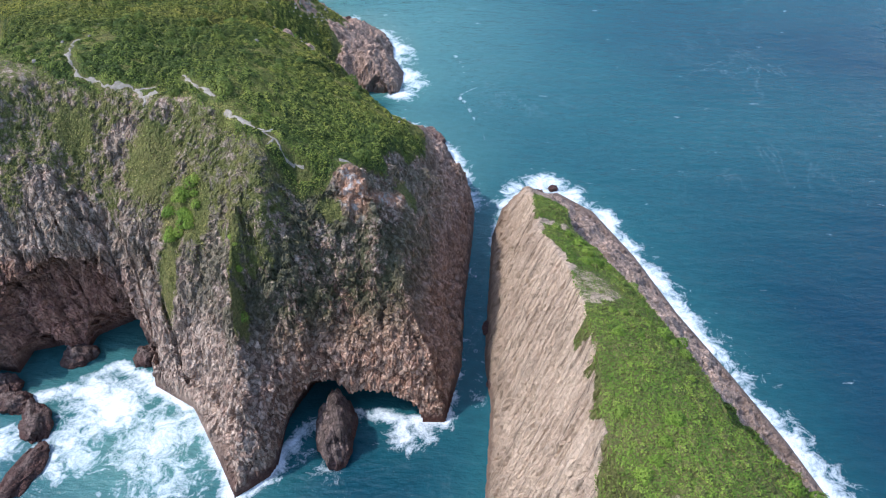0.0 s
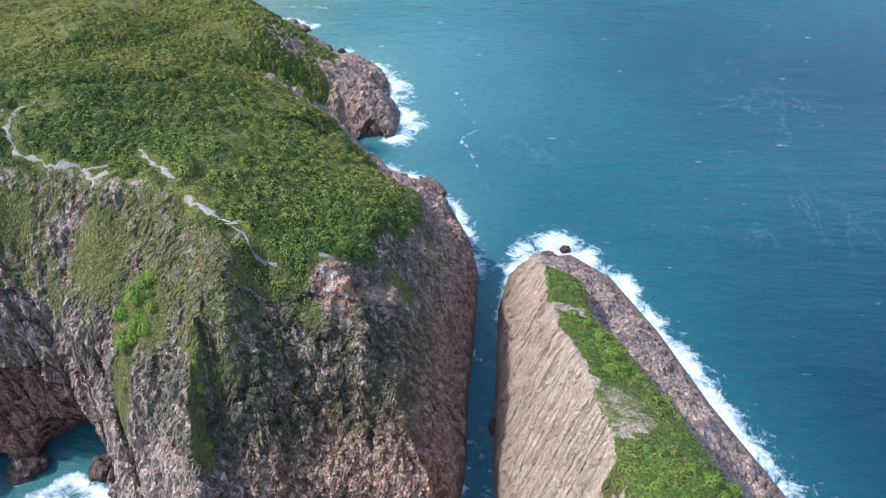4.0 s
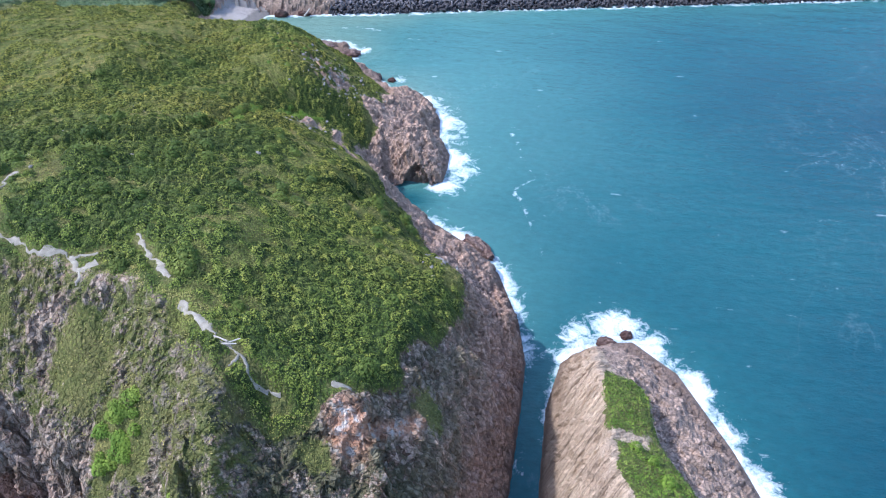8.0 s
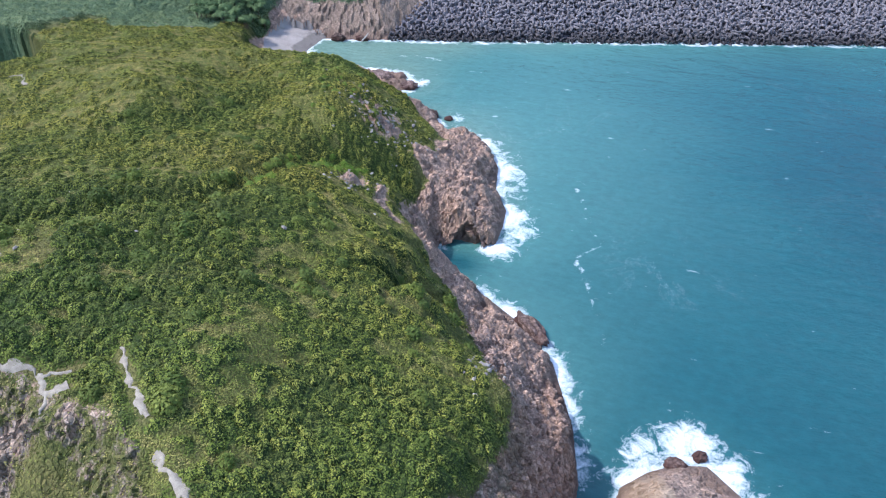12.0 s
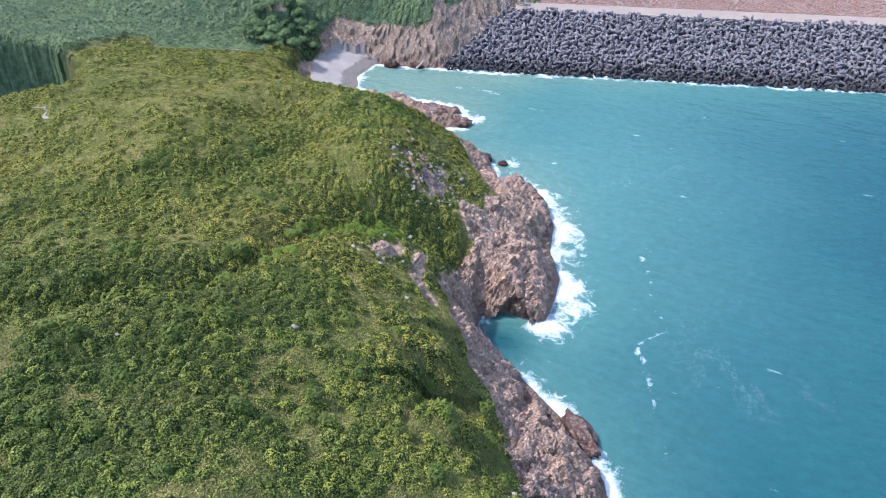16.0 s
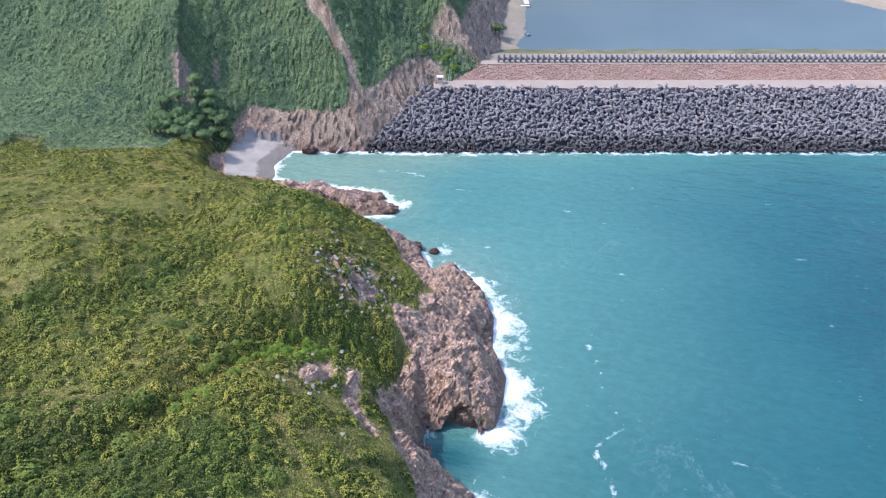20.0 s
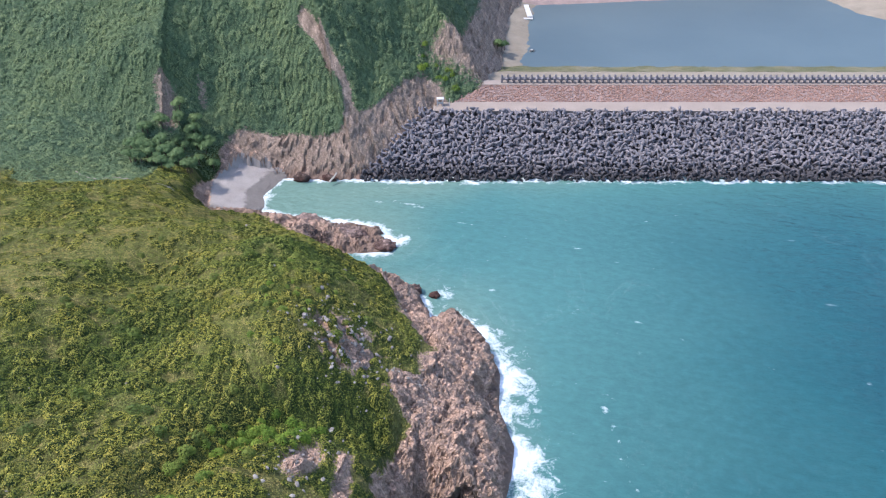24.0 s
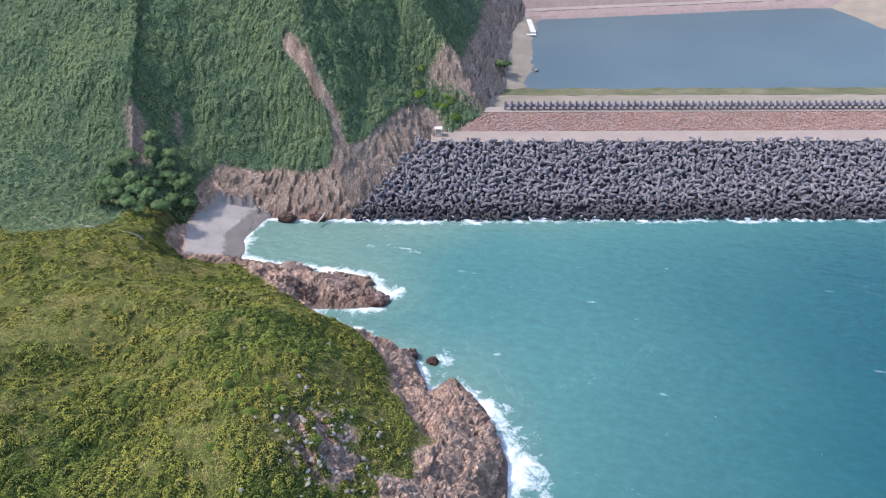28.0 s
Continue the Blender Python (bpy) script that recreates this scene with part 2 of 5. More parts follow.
def soil_colour(n):
    """Low grass, litter and bare earth between the shrubs; under them near-black green is painted in as shade."""
    c = n.ramp(n.noise(0.07, 5, 0.6), (0.34, (0.06, 0.085, 0.02)), (0.5, (0.12, 0.125, 0.034)), (0.66, (0.2, 0.155, 0.065)))
    c = n.mix(c, n.ramp(n.noise(1.6, 6, 0.75), (0.3, (0.03, 0.042, 0.014)), (0.52, (0.12, 0.122, 0.034)), (0.72, (0.26, 0.2, 0.09))), 0.6)
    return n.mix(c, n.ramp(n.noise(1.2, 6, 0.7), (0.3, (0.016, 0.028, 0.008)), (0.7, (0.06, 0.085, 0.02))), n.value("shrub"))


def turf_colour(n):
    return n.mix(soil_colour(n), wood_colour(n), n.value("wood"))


def land_material(name, light, mid, dark, lichen, streaks=0.0, cover=turf_colour):
    n = Nodes(name)
    rock = rock_colour(n, light, mid, dark, lichen, 0.14 if streaks else 1.0)
    normal = rock_bump(n)
    if streaks:
        line = n.noise(1.0, 6, 0.7, n.slanted(0.72, 0.85, 0.05), 0.15)
        rock = n.mix(rock, n.ramp(line, (0.36, 0.28), (0.46, 0.85), (0.6, 1.15)), streaks, "MULTIPLY")
        normal = n.bump(line, 0.9, 1.2, normal)
        # This value mixes brown into the lower west face of the stack.
        rock = n.mix(rock, n.mix(rock, (0.3, 0.21, 0.14), 0.6), n.value("weathered"))
    else:
        rock = n.mix(rock, n.mix(rock, (1.0, 0.84, 0.73), 1.0, "MULTIPLY"), n.value("warm"))
        rock = n.mix(rock, n.mix(rock, (0.52, 0.4, 0.3), 0.5), n.value("cream"))
        rock = n.mix(rock, n.mix(n.mix(rock, (0.8, 0.58, 0.52), 1.0, "MULTIPLY"), (0.2, 0.115, 0.095), 0.25), n.value("red"))
        seam = n.noise(1.0, 6, 0.68, n.slanted(-0.7, 0.42, 0.07), 0.3)
        rock = n.mix(rock, n.ramp(seam, (0.4, 0.4), (0.46, 1.0), (0.54, 1.0), (0.6, 0.75)), 0.3, "MULTIPLY")
        moss = n.math("MULTIPLY", n.value("moss"), n.ramp(n.math("ADD", n.math("MULTIPLY", n.noise(0.16, 6, 0.65), 0.6), n.math("MULTIPLY", n.noise(1.3, 5, 0.75), 0.4)), (0.4, 0.0), (0.5, 0.85)))
        rock = n.mix(rock, n.ramp(n.noise(0.5, 5), (0.3, (0.025, 0.038, 0.02)), (0.7, (0.075, 0.085, 0.032))), moss)
    rock = n.mix(rock, n.ramp(n.noise(0.5, 5, 0.6), (0.35, (0.36, 0.17, 0.095)), (0.5, (0.47, 0.27, 0.17)), (0.62, (0.54, 0.48, 0.42))), n.math("MULTIPLY", n.value("rust"), 0.92))
    green = n.ramp(n.math("ADD", n.value("veg"), n.math("MULTIPLY", n.math("SUBTRACT", n.noise(0.5, 6, 0.7), 0.5), 1.1)), (0.42, 0.0), (0.56, 1.0))
    return n.done(n.mix(rock, cover(n), green), 0.92, normal, 0.2)


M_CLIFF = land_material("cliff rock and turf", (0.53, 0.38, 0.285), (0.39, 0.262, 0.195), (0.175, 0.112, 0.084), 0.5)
M_STACK = land_material("pale columnar rock and turf", (0.6, 0.46, 0.325), (0.52, 0.385, 0.265), (0.36, 0.255, 0.175), 0.12, 0.8)
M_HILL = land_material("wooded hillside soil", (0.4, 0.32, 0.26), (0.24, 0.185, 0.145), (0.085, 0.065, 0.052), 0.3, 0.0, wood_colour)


def boulder_material(name, light, mid, dark, lichen=0.2):
    n = Nodes(name)
    return n.done(rock_colour(n, light, mid, dark, lichen), 0.9, rock_bump(n), 0.25)


M_BOULDER = boulder_material("brown boulder rock", (0.27, 0.2, 0.165), (0.175, 0.125, 0.102), (0.09, 0.064, 0.053))
M_SHELF = boulder_material("pink shore rock", (0.42, 0.31, 0.26), (0.32, 0.23, 0.19), (0.17, 0.12, 0.1))


def leaf_material(name, stops, drift, single=False, wide=0.05):
    """Leaves that differ plant by plant, a little leaf by leaf, and in drifts over the ground."""
    n = Nodes(name)
    own = n.chance() if single else n.value("tone")
    f = n.math("ADD", n.math("MULTIPLY", own, 0.6), n.math("MULTIPLY", n.island(), 0.4))
    c = n.ramp(f, *stops)
    c = n.mix(c, n.ramp(n.noise(wide, 5, 0.65), (0.36, drift[0]), (0.5, drift[1]), (0.64, drift[2])), 0.28)
    c = n.mix(c, n.mix(c, (1.3, 1.06, 0.97), 1.0, "MULTIPLY"), n.value("dry"))
    return n.done(c, 0.75, None, 0.2)


M_SHRUB = leaf_material("shrub leaves", [(0.08, (0.02, 0.036, 0.008)), (0.32, (0.068, 0.1, 0.016)), (0.58, (0.14, 0.178, 0.025)), (0.92, (0.28, 0.295, 0.05))],
                        ((0.072, 0.105, 0.018), (0.13, 0.16, 0.026), (0.22, 0.195, 0.05)))
M_GRASS = leaf_material("dry grass and low scrub", [(0.05, (0.055, 0.075, 0.018)), (0.4, (0.155, 0.172, 0.034)), (0.65, (0.225, 0.215, 0.05)), (0.95, (0.37, 0.305, 0.105))],
                        ((0.12, 0.17, 0.026), (0.2, 0.205, 0.044), (0.26, 0.19, 0.08)), False, 0.06)
GREENS = [(0.05, (0.05, 0.1, 0.01)), (0.5, (0.115, 0.185, 0.018)), (0.95, (0.21, 0.27, 0.036))]
DRIFT = ((0.06, 0.12, 0.014), (0.12, 0.175, 0.022), (0.2, 0.18, 0.055))
M_BRIGHT = leaf_material("bright green shrub leaves", GREENS, DRIFT, True)
M_CROWN = leaf_material("bright green grass and scrub", GREENS, DRIFT)
M_BRUSH = leaf_material("rounded bush leaves", [(0.05, (0.032, 0.054, 0.012)), (0.5, (0.085, 0.12, 0.018)), (0.95, (0.17, 0.2, 0.034))],
                        ((0.05, 0.08, 0.018), (0.09, 0.125, 0.022), (0.16, 0.16, 0.038)), True)
# Leaf greens lifted and blued, so that distant haze sits in the colour.
HAZY_WOODS = [(0.05, (0.065, 0.11, 0.058)), (0.4, (0.125, 0.18, 0.082)), (0.95, (0.22, 0.265, 0.105))]
M_FOREST = leaf_material("woodland leaves", HAZY_WOODS, ((0.09, 0.14, 0.085), (0.12, 0.17, 0.085), (0.165, 0.2, 0.08)))
M_TREE = leaf_material("tree leaves", [(0.05, (0.06, 0.11, 0.042)), (0.95, (0.16, 0.225, 0.08))], ((0.08, 0.14, 0.06), (0.12, 0.175, 0.07), (0.16, 0.2, 0.07)), True)
n = Nodes("bark")
M_BARK = n.done(n.ramp(n.noise(6, 5), (0.3, (0.05, 0.035, 0.025)), (0.7, (0.14, 0.1, 0.075))), 0.9)


def plain_material(name, stops, scale, rough=0.85, bump=0.4, dist=0.1, fine=8.0):
    n = Nodes(name)
    c = n.mix(n.ramp(n.noise(scale, 5, 0.6), *stops), n.ramp(n.noise(fine, 4, 0.7), *stops), 0.45)
    return n.done(c, rough, n.bump(n.noise(fine, 6, 0.7), bump, dist), 0.3)


M_SAND = plain_material("path sand", [(0.3, (0.15, 0.128, 0.096)), (0.5, (0.24, 0.21, 0.16)), (0.7, (0.36, 0.325, 0.26))], 1.1)
n = Nodes("grey shingle")
c = n.mix(n.ramp(n.noise(0.2, 5, 0.6), (0.3, (0.22, 0.19, 0.165)), (0.7, (0.36, 0.32, 0.285))), n.ramp(n.noise(5.0, 5, 0.75), (0.3, (0.16, 0.14, 0.12)), (0.7, (0.42, 0.38, 0.34))), 0.5)
wet = n.ramp(n.math("ADD", n.math("MULTIPLY", n.height(), 0.4), n.math("MULTIPLY", n.noise(0.4, 4), 0.3)), (0.78, 0.52), (0.9, 1.0))
M_BEACH = n.done(n.mix(c, wet, 1.0, "MULTIPLY"), 0.9, n.bump(n.noise(5.0, 6, 0.7), 0.5, 0.15))
M_ROAD = plain_material("pale concrete road", [(0.3, (0.22, 0.18, 0.145)), (0.7, (0.3, 0.248, 0.205))], 0.12)
M_BANK = plain_material("sandy bank", [(0.3, (0.17, 0.14, 0.1)), (0.5, (0.22, 0.185, 0.135)), (0.7, (0.28, 0.24, 0.18))], 0.08)
M_GRASSBANK = plain_material("grassy bank", [(0.3, (0.05, 0.062, 0.024)), (0.5, (0.1, 0.1, 0.042)), (0.66, (0.2, 0.17, 0.11))], 0.06)
M_RUBBLE = plain_material("dark rubble", [(0.3, (0.06, 0.055, 0.06)), (0.7, (0.12, 0.11, 0.118))], 0.4)
M_RIPRAP_PLAIN = plain_material("far pink stone", [(0.3, (0.2, 0.145, 0.125)), (0.7, (0.3, 0.225, 0.195))], 0.25)
M_WHITE = plain_material("weathered white concrete", [(0.3, (0.42, 0.41, 0.385)), (0.7, (0.58, 0.57, 0.54))], 0.5)
M_WOOD = plain_material("bleached wood", [(0.3, (0.3, 0.265, 0.215)), (0.7, (0.47, 0.43, 0.365))], 1.5)
M_DECK = plain_material("dark timber deck", [(0.3, (0.06, 0.06, 0.06)), (0.7, (0.14, 0.13, 0.12))], 2.0)


def concrete_material(name, stops, by_island):
    n = Nodes(name)
    tone = n.ramp(n.island() if by_island else n.chance(), *stops)
    c = n.mix(tone, n.ramp(n.noise(0.9, 6, 0.7), (0.3, (0.08, 0.08, 0.088)), (0.7, (0.24, 0.23, 0.23))), 0.45)
    tide = n.ramp(n.math("MULTIPLY", n.math("ADD", n.height(), n.math("MULTIPLY", n.noise(0.5, 4), -3.0)), 0.2), (0.0, 0.25), (0.9, 1.0))
    return n.done(n.mix(c, tide, 1.0, "MULTIPLY"), 0.9, n.bump(n.noise(5, 6, 0.7), 0.4, 0.1), 0.25)


GREYS = [(0.0, (0.12, 0.105, 0.112)), (0.5, (0.17, 0.149, 0.157)), (1.0, (0.225, 0.2, 0.2))]
M_DOLOS = concrete_material("weathered grey concrete", GREYS, False)
M_DOLOS_MANY = concrete_material("weathered grey concrete pile", GREYS, True)
n = Nodes("pink riprap stone")
M_RIPRAP = n.done(n.mix(n.ramp(n.island(), (0.0, (0.17, 0.092, 0.068)), (0.5, (0.31, 0.178, 0.13)), (1.0, (0.42, 0.28, 0.215))),
                        n.ramp(n.noise(0.9, 4), (0.3, (0.22, 0.135, 0.105)), (0.7, (0.4, 0.265, 0.21))), 0.3), 0.9)
n = Nodes("pale hill stone")
M_STONE = n.done(n.mix(n.ramp(n.island(), (0.0, (0.14, 0.115, 0.09)), (1.0, (0.33, 0.285, 0.23))), n.ramp(n.noise(2.0, 5), (0.3, 0.12), (0.7, 0.35)), 0.35), 0.92)

# the sea: deep blue, turquoise over sandy shallows, paled with distance for haze too, torn white foam where the surf
# breaks
n = Nodes("sea water")
body = n.ramp(n.value("depth_and_light"), (0.0, (0.001, 0.013, 0.037)), (0.16, (0.005, 0.042, 0.058)), (0.36, (0.016, 0.08, 0.088)), (0.75, (0.066, 0.168, 0.152)), (1.0, (0.135, 0.22, 0.175)))
body = n.mix(body, n.ramp(n.noise(0.018, 6, 0.6), (0.3, (0.004, 0.03, 0.05)), (0.7, (0.03, 0.1, 0.105))), 0.13)
body = n.mix(body, n.ramp(n.noise(0.35, 7, 0.7, n.stretch(0.8, 1.25, 1, 0.3)), (0.3, 0.72), (0.5, 1.0), (0.7, 1.32)), 0.5, "MULTIPLY")
lace = n.math("ADD", n.math("MULTIPLY", n.noise(0.22, 9, 0.7, None, 1.0), 0.7), n.math("MULTIPLY", n.noise(1.2, 6, 0.75, None, 0.8), 0.3))
foam = n.ramp(n.math("SUBTRACT", n.math("ADD", n.value("foam"), n.math("MULTIPLY", lace, 1.5)), 0.75), (0.3, 0.0), (0.42, 0.4), (0.58, 0.85), (0.75, 1.0))
wisp = n.math("ABSOLUTE", n.math("SUBTRACT", n.noise(0.03, 9, 0.62, n.stretch(1, 0.6, 1, 0.5), 0.7), 0.5))
wisp = n.math("MULTIPLY", n.ramp(wisp, (0.0, 1.0), (0.016, 0.0)), n.ramp(n.noise(0.011, 3, 0.5), (0.5, 0.0), (0.66, 1.0)))
wisp = n.math("MULTIPLY", wisp, n.ramp(n.noise(0.8, 7, 0.75), (0.42, 0.0), (0.7, 0.14)))
caps = n.ramp(n.noise(0.2, 7, 0.68, n.stretch(0.5, 1.3, 1, 0.35)), (0.66, 0.0), (0.78, 0.55))
white = n.math("MAXIMUM", foam, n.math("MAXIMUM", wisp, caps))
swell = n.bump(n.noise(0.07, 4, 0.55, n.stretch(0.6, 1.6, 1, 0.35)), 0.5, 2.2)
chop = n.bump(n.noise(0.4, 7, 0.68, n.stretch(0.85, 1.2, 1, 0.3)), 0.6, 0.7, swell)
n.bsdf.inputs["IOR"].default_value = 1.33
M_SEA = n.done(n.mix(body, (0.7, 0.74, 0.75), white), n.ramp(white, (0.0, 0.2), (0.6, 0.9)), chop, 0.45)
n = Nodes("still pool water")
M_POOL = n.done(n.ramp(n.noise(0.015, 4), (0.3, (0.06, 0.092, 0.1)), (0.7, (0.08, 0.115, 0.12))), 0.5, n.bump(n.noise(0.4, 5), 0.12, 0.3), 0.5)

# ---- the plan ----
# the mainland's shore: x, y, the run of its cliff and the height that the cliff gains on it
SHORE_EAST = [
    (-116, 106, 26, 42), (-104, 104, 26, 40), (-92, 108, 24, 38), (-80, 117, 12, 38), (-70, 111, 13, 36), (-58, 104, 14, 38), (-48, 89, 28, 44), (-43, 81, 36, 48),
    (-37, 86, 32, 53), (-31, 100, 22, 54), (-19, 104, 22, 50), (-8, 101, 21, 39), (1, 101, 16, 34), (5, 118, 14, 35), (6, 140, 12.5, 36),
    (9, 170, 14, 30), (10, 184, 20, 31), (8, 199, 26, 26), (2, 218, 30, 24), (-8, 231, 28, 22), (-24, 244, 20, 26), (-37, 253, 13, 26)]
SHORE_ROCK = [
    (-36, 260, 7, 12), (-25, 258, 6, 11), (-19, 264, 6, 10), (-18, 273, 9, 11), (-18, 282, 7, 11), (-23, 294, 10, 11), (-24, 307, 7, 10), (-31, 323, 8, 8), (-41, 334, 7, 7), (-47, 327, 5, 6), (-52, 337, 9, 14),
    (-61, 343, 16, 18), (-78, 350, 10, 12), (-91, 357, 6, 6), (-81, 358, 6, 4), (-70, 361, 5, 4), (-67, 366, 4, 4), (-75, 376, 6, 4),
    (-99, 379, 8, 5), (-115, 378, 10, 6), (-122, 380, 18, 5), (-127, 392, 22, 5), (-124, 407, 10, 6)]
SHORE_WEST = [
    (-92, 411, 8, 6), (-60, 425, 10, 6), (-60, 980, 40, 40), (-600, 980, 40, 60), (-600, 300, 30, 40), (-300, 298, 2.5, 33), (-216, 317, 2.5, 33), (-196, 306, 4, 33),
    (-186, 288, 6, 36), (-200, 268, 12, 38), (-195, 246, 16, 44), (-174, 222, 22, 48), (-150, 200, 24, 52), (-136, 178, 20, 54), (-132, 150, 18, 54), (-126, 122, 17, 46)]
SHORE = SHORE_EAST + SHORE_ROCK + SHORE_WEST
# heights of the open ground above the cliffs
TOP_SOUTH = [
    (-21, 130, 52), (-30, 125, 56.5), (-68, 148, 59.5), (-88, 157, 64), (-48, 155, 60), (-74, 160, 63), (-37, 149, 54), (-12, 178, 33), (-19, 172, 40),
    (-40, 185, 44), (-65, 183, 55), (-94, 200, 54), (-68, 221, 47), (-56, 241, 34), (-24, 227, 21), (-95, 230, 46), (-106, 185, 57), (-123, 214, 51), (0, 150, 40), (-30, 205, 36)]
TOP_NORTH = [
    (-57, 250, 28), (-60, 256, 30), (-77, 257, 36), (-122, 260, 48), (-115, 273, 43), (-107, 285, 35), (-120, 317, 33), (-168, 338, 27), (-152, 350, 23),
    (-181, 363, 18), (-66, 270, 38), (-78, 300, 38), (-79, 316, 32), (-62, 303, 26), (-38, 289, 15), (-40, 269, 18), (-26, 270, 12.5), (-28, 290, 12), (-35, 312, 9.5), (-53, 315, 12), (-112, 354, 11), (-103, 345, 15),
    (-143, 239, 44), (-165, 262, 42), (-200, 310, 36), (-240, 360, 32), (-150, 395, 12), (-200, 400, 28), (-300, 400, 40), (-90, 366, 5)]
top_height = spline(TOP_SOUTH + TOP_NORTH)
# foot of the wooded hill beyond the cove: x, y, steepness, height of the foot
HILL_FOOT = [
    (-165, 392, 1.0, 16), (-143, 406, 1.15, 4), (-124, 408, 1.2, 0), (-112, 408, 1.2, 0), (-92, 411, 1.15, 0), (-73, 441, 1.05, 15), (-66, 456, 1.1, 17), (-47, 470, 1.2, 21), (-46, 504, 1.2, 12), (-43, 550, 1.2, 7),
    (-46, 620, 1.1, 8), (-44, 700, 1.1, 14), (-30, 800, 0.9, 20), (-30, 980, 0.9, 20), (-600, 980, 0.5, 20), (-600, 400, 0.5, 30), (-260, 395, 0.7, 30)]


# where turf and scrub begin above the bare cliffs
TURF = [
    (-97, 150), (-84, 146), (-70, 145), (-57, 143), (-46, 133), (-36, 125.5), (-30, 123.5), (-21, 128), (-14, 136), (-12, 150), (-6, 168), (-6, 178), (-11, 190), (-19, 211), (-27, 222), (-34, 230),
    (-39, 241), (-43, 252), (-45, 266), (-47, 272), (-44, 284), (-45, 298), (-52, 310), (-56, 321), (-64, 331), (-80, 340), (-92, 348), (-106, 362), (-122, 369), (-138, 372), (-147, 380), (-146, 398),
    (-165, 440), (-600, 470), (-600, 330), (-300, 324), (-206, 306), (-191, 289), (-191, 270), (-183, 250), (-160, 226), (-142, 204), (-128, 180), (-122, 158), (-110, 150)]


def flat(line):
    return [(a, b, 0, 0) for a, b in line]


# shrub-filled gullies that cut the top: their lines, depth and half width
GULLIES = [([(-40, 264), (-53, 261), (-62, 258.5), (-69, 251), (-72, 237), (-73, 218), (-78, 203), (-88, 190), (-104, 178), (-125, 172)], 4.5, 5.0),
           ([(-70, 318), (-84, 296), (-90, 280), (-95, 262), (-103, 244), (-113, 228)], 3.0, 7.0),
           ([(-92, 320), (-106, 300), (-116, 285)], 2.5, 6.0)]


def gully(x, y):
    return sum(deep * np.exp(-(track(x, y, line) / wide) ** 2) for line, deep, wide in GULLIES)


def buttress(x, y):
    """Leaning ribs of columns that stand out of the front cliff, with turf in the hollows between."""
    return fbm(x + 0.55 * (y - 110), y * 0.16, 9.5, 3, 15)


def open_land(x, y):
    """Height of the mainland before its joints, and how far the cliff, not the turf, shapes it."""
    d, run, rise = outline(x, y, SHORE)
    rough = np.clip(run * 0.16, 0.5, 3.6)
    rib = fbm(x, y, 13, 4, 5) * rough + (np.abs(fbm(x * 1.0, y * 0.45, 7.5, 2, 9)) - 0.4) * rough * 0.9
    de = d + rib * step(0, 5, d) * 0.9
    side = step(-9, 1, x) * step(104, 114, y)
    near = step(206, 168, y)
    west = step(-34, -46, x)
    slant = x + 0.5 * (y - 110) * west
    col = np.where(side > 0.5, fbm(y, x * 0.1, 4.2, 3, 11), fbm(slant, y * 0.08, 4.2, 3, 12))
    col = (col * 0.9 - 1.5 * np.exp(-(col / 0.12) ** 2)) * near * (0.18 + 0.95 * west)
    de = de + (col + 2.6 * buttress(x, y) * near * west) * step(1.0, 4.0, d) * step(1.35, 0.85, d / run)
    s = de / run
    bulge = 0.82 - 0.3 * np.exp(-((x + 24) / 16) ** 2) * step(135, 122, y)
    cliff = np.where(s < 1, rise * np.sign(s) * np.abs(s) ** bulge, rise + (de - run) * 1.3)
    cliff = np.where(d < 0, d * 0.7, cliff)
    top = np.clip(top_height(x, y), 2, 70) + fbm(x, y, 24, 4, 21) * 1.6 - gully(x, y) * step(5, 14, d)
    bare = step(-2.5, 2.0, top - cliff)
    return smin(top, cliff, 4.0), bare, d


def wood_hill(x, y):
    d, steep, foot = outline(x, y, HILL_FOOT)
    de = d + fbm(x, y, 30, 4, 33) * np.clip(d * 0.3, 0, 7)
    z = foot + np.where(de > 0, steep * np.minimum(de, 75) + 0.35 * np.maximum(de - 75, 0), de * 1.5)
    return z - 3 * np.exp(-((x + 207 + (y - 400) * 0.35) / 16) ** 2) * step(0, 30, d), d


xs = spaced((-600, -260, 10), (-260, -128, 0.8), (-128, 14, 0.36), (14, 24, 2.0))
ys = spaced((74, 84, 0.34), (84, 134, 0.21), (134, 190, 0.37), (190, 350, 0.55), (350, 485, 0.75), (485, 700, 4), (700, 980, 14))
GX, GY = np.meshgrid(xs, ys)
base, bare, shore_d = open_land(GX, GY)
front = step(205, 165, GY)
TURF_D = outline(GX, GY, flat(TURF))[0]
turf_d = TURF_D + fbm(GX, GY, 9, 4, 61) * (2.2 + 2.4 * (1 - front))
ledges = step(0.3, 0.9, fbm(GX, GY, 8, 4, 63) * 0.6 - 0.9 * buttress(GX, GY) + (base - 36) / 30.0 - 0.7 * step(-44, -34, GX) + 0.6 * step(-62, -78, GX)) * front
VEG = np.maximum(step(-1.5 - 2 * (1 - front), 1.5 + 1.5 * (1 - front), turf_d), 0.52 * ledges)
def scar(line, width):
    return np.exp(-(track(GX, GY, line) / width) ** 2)


def blob(x0, y0, rx, ry):
    return np.exp(-((GX - x0) / rx) ** 2 - ((GY - y0) / ry) ** 2)


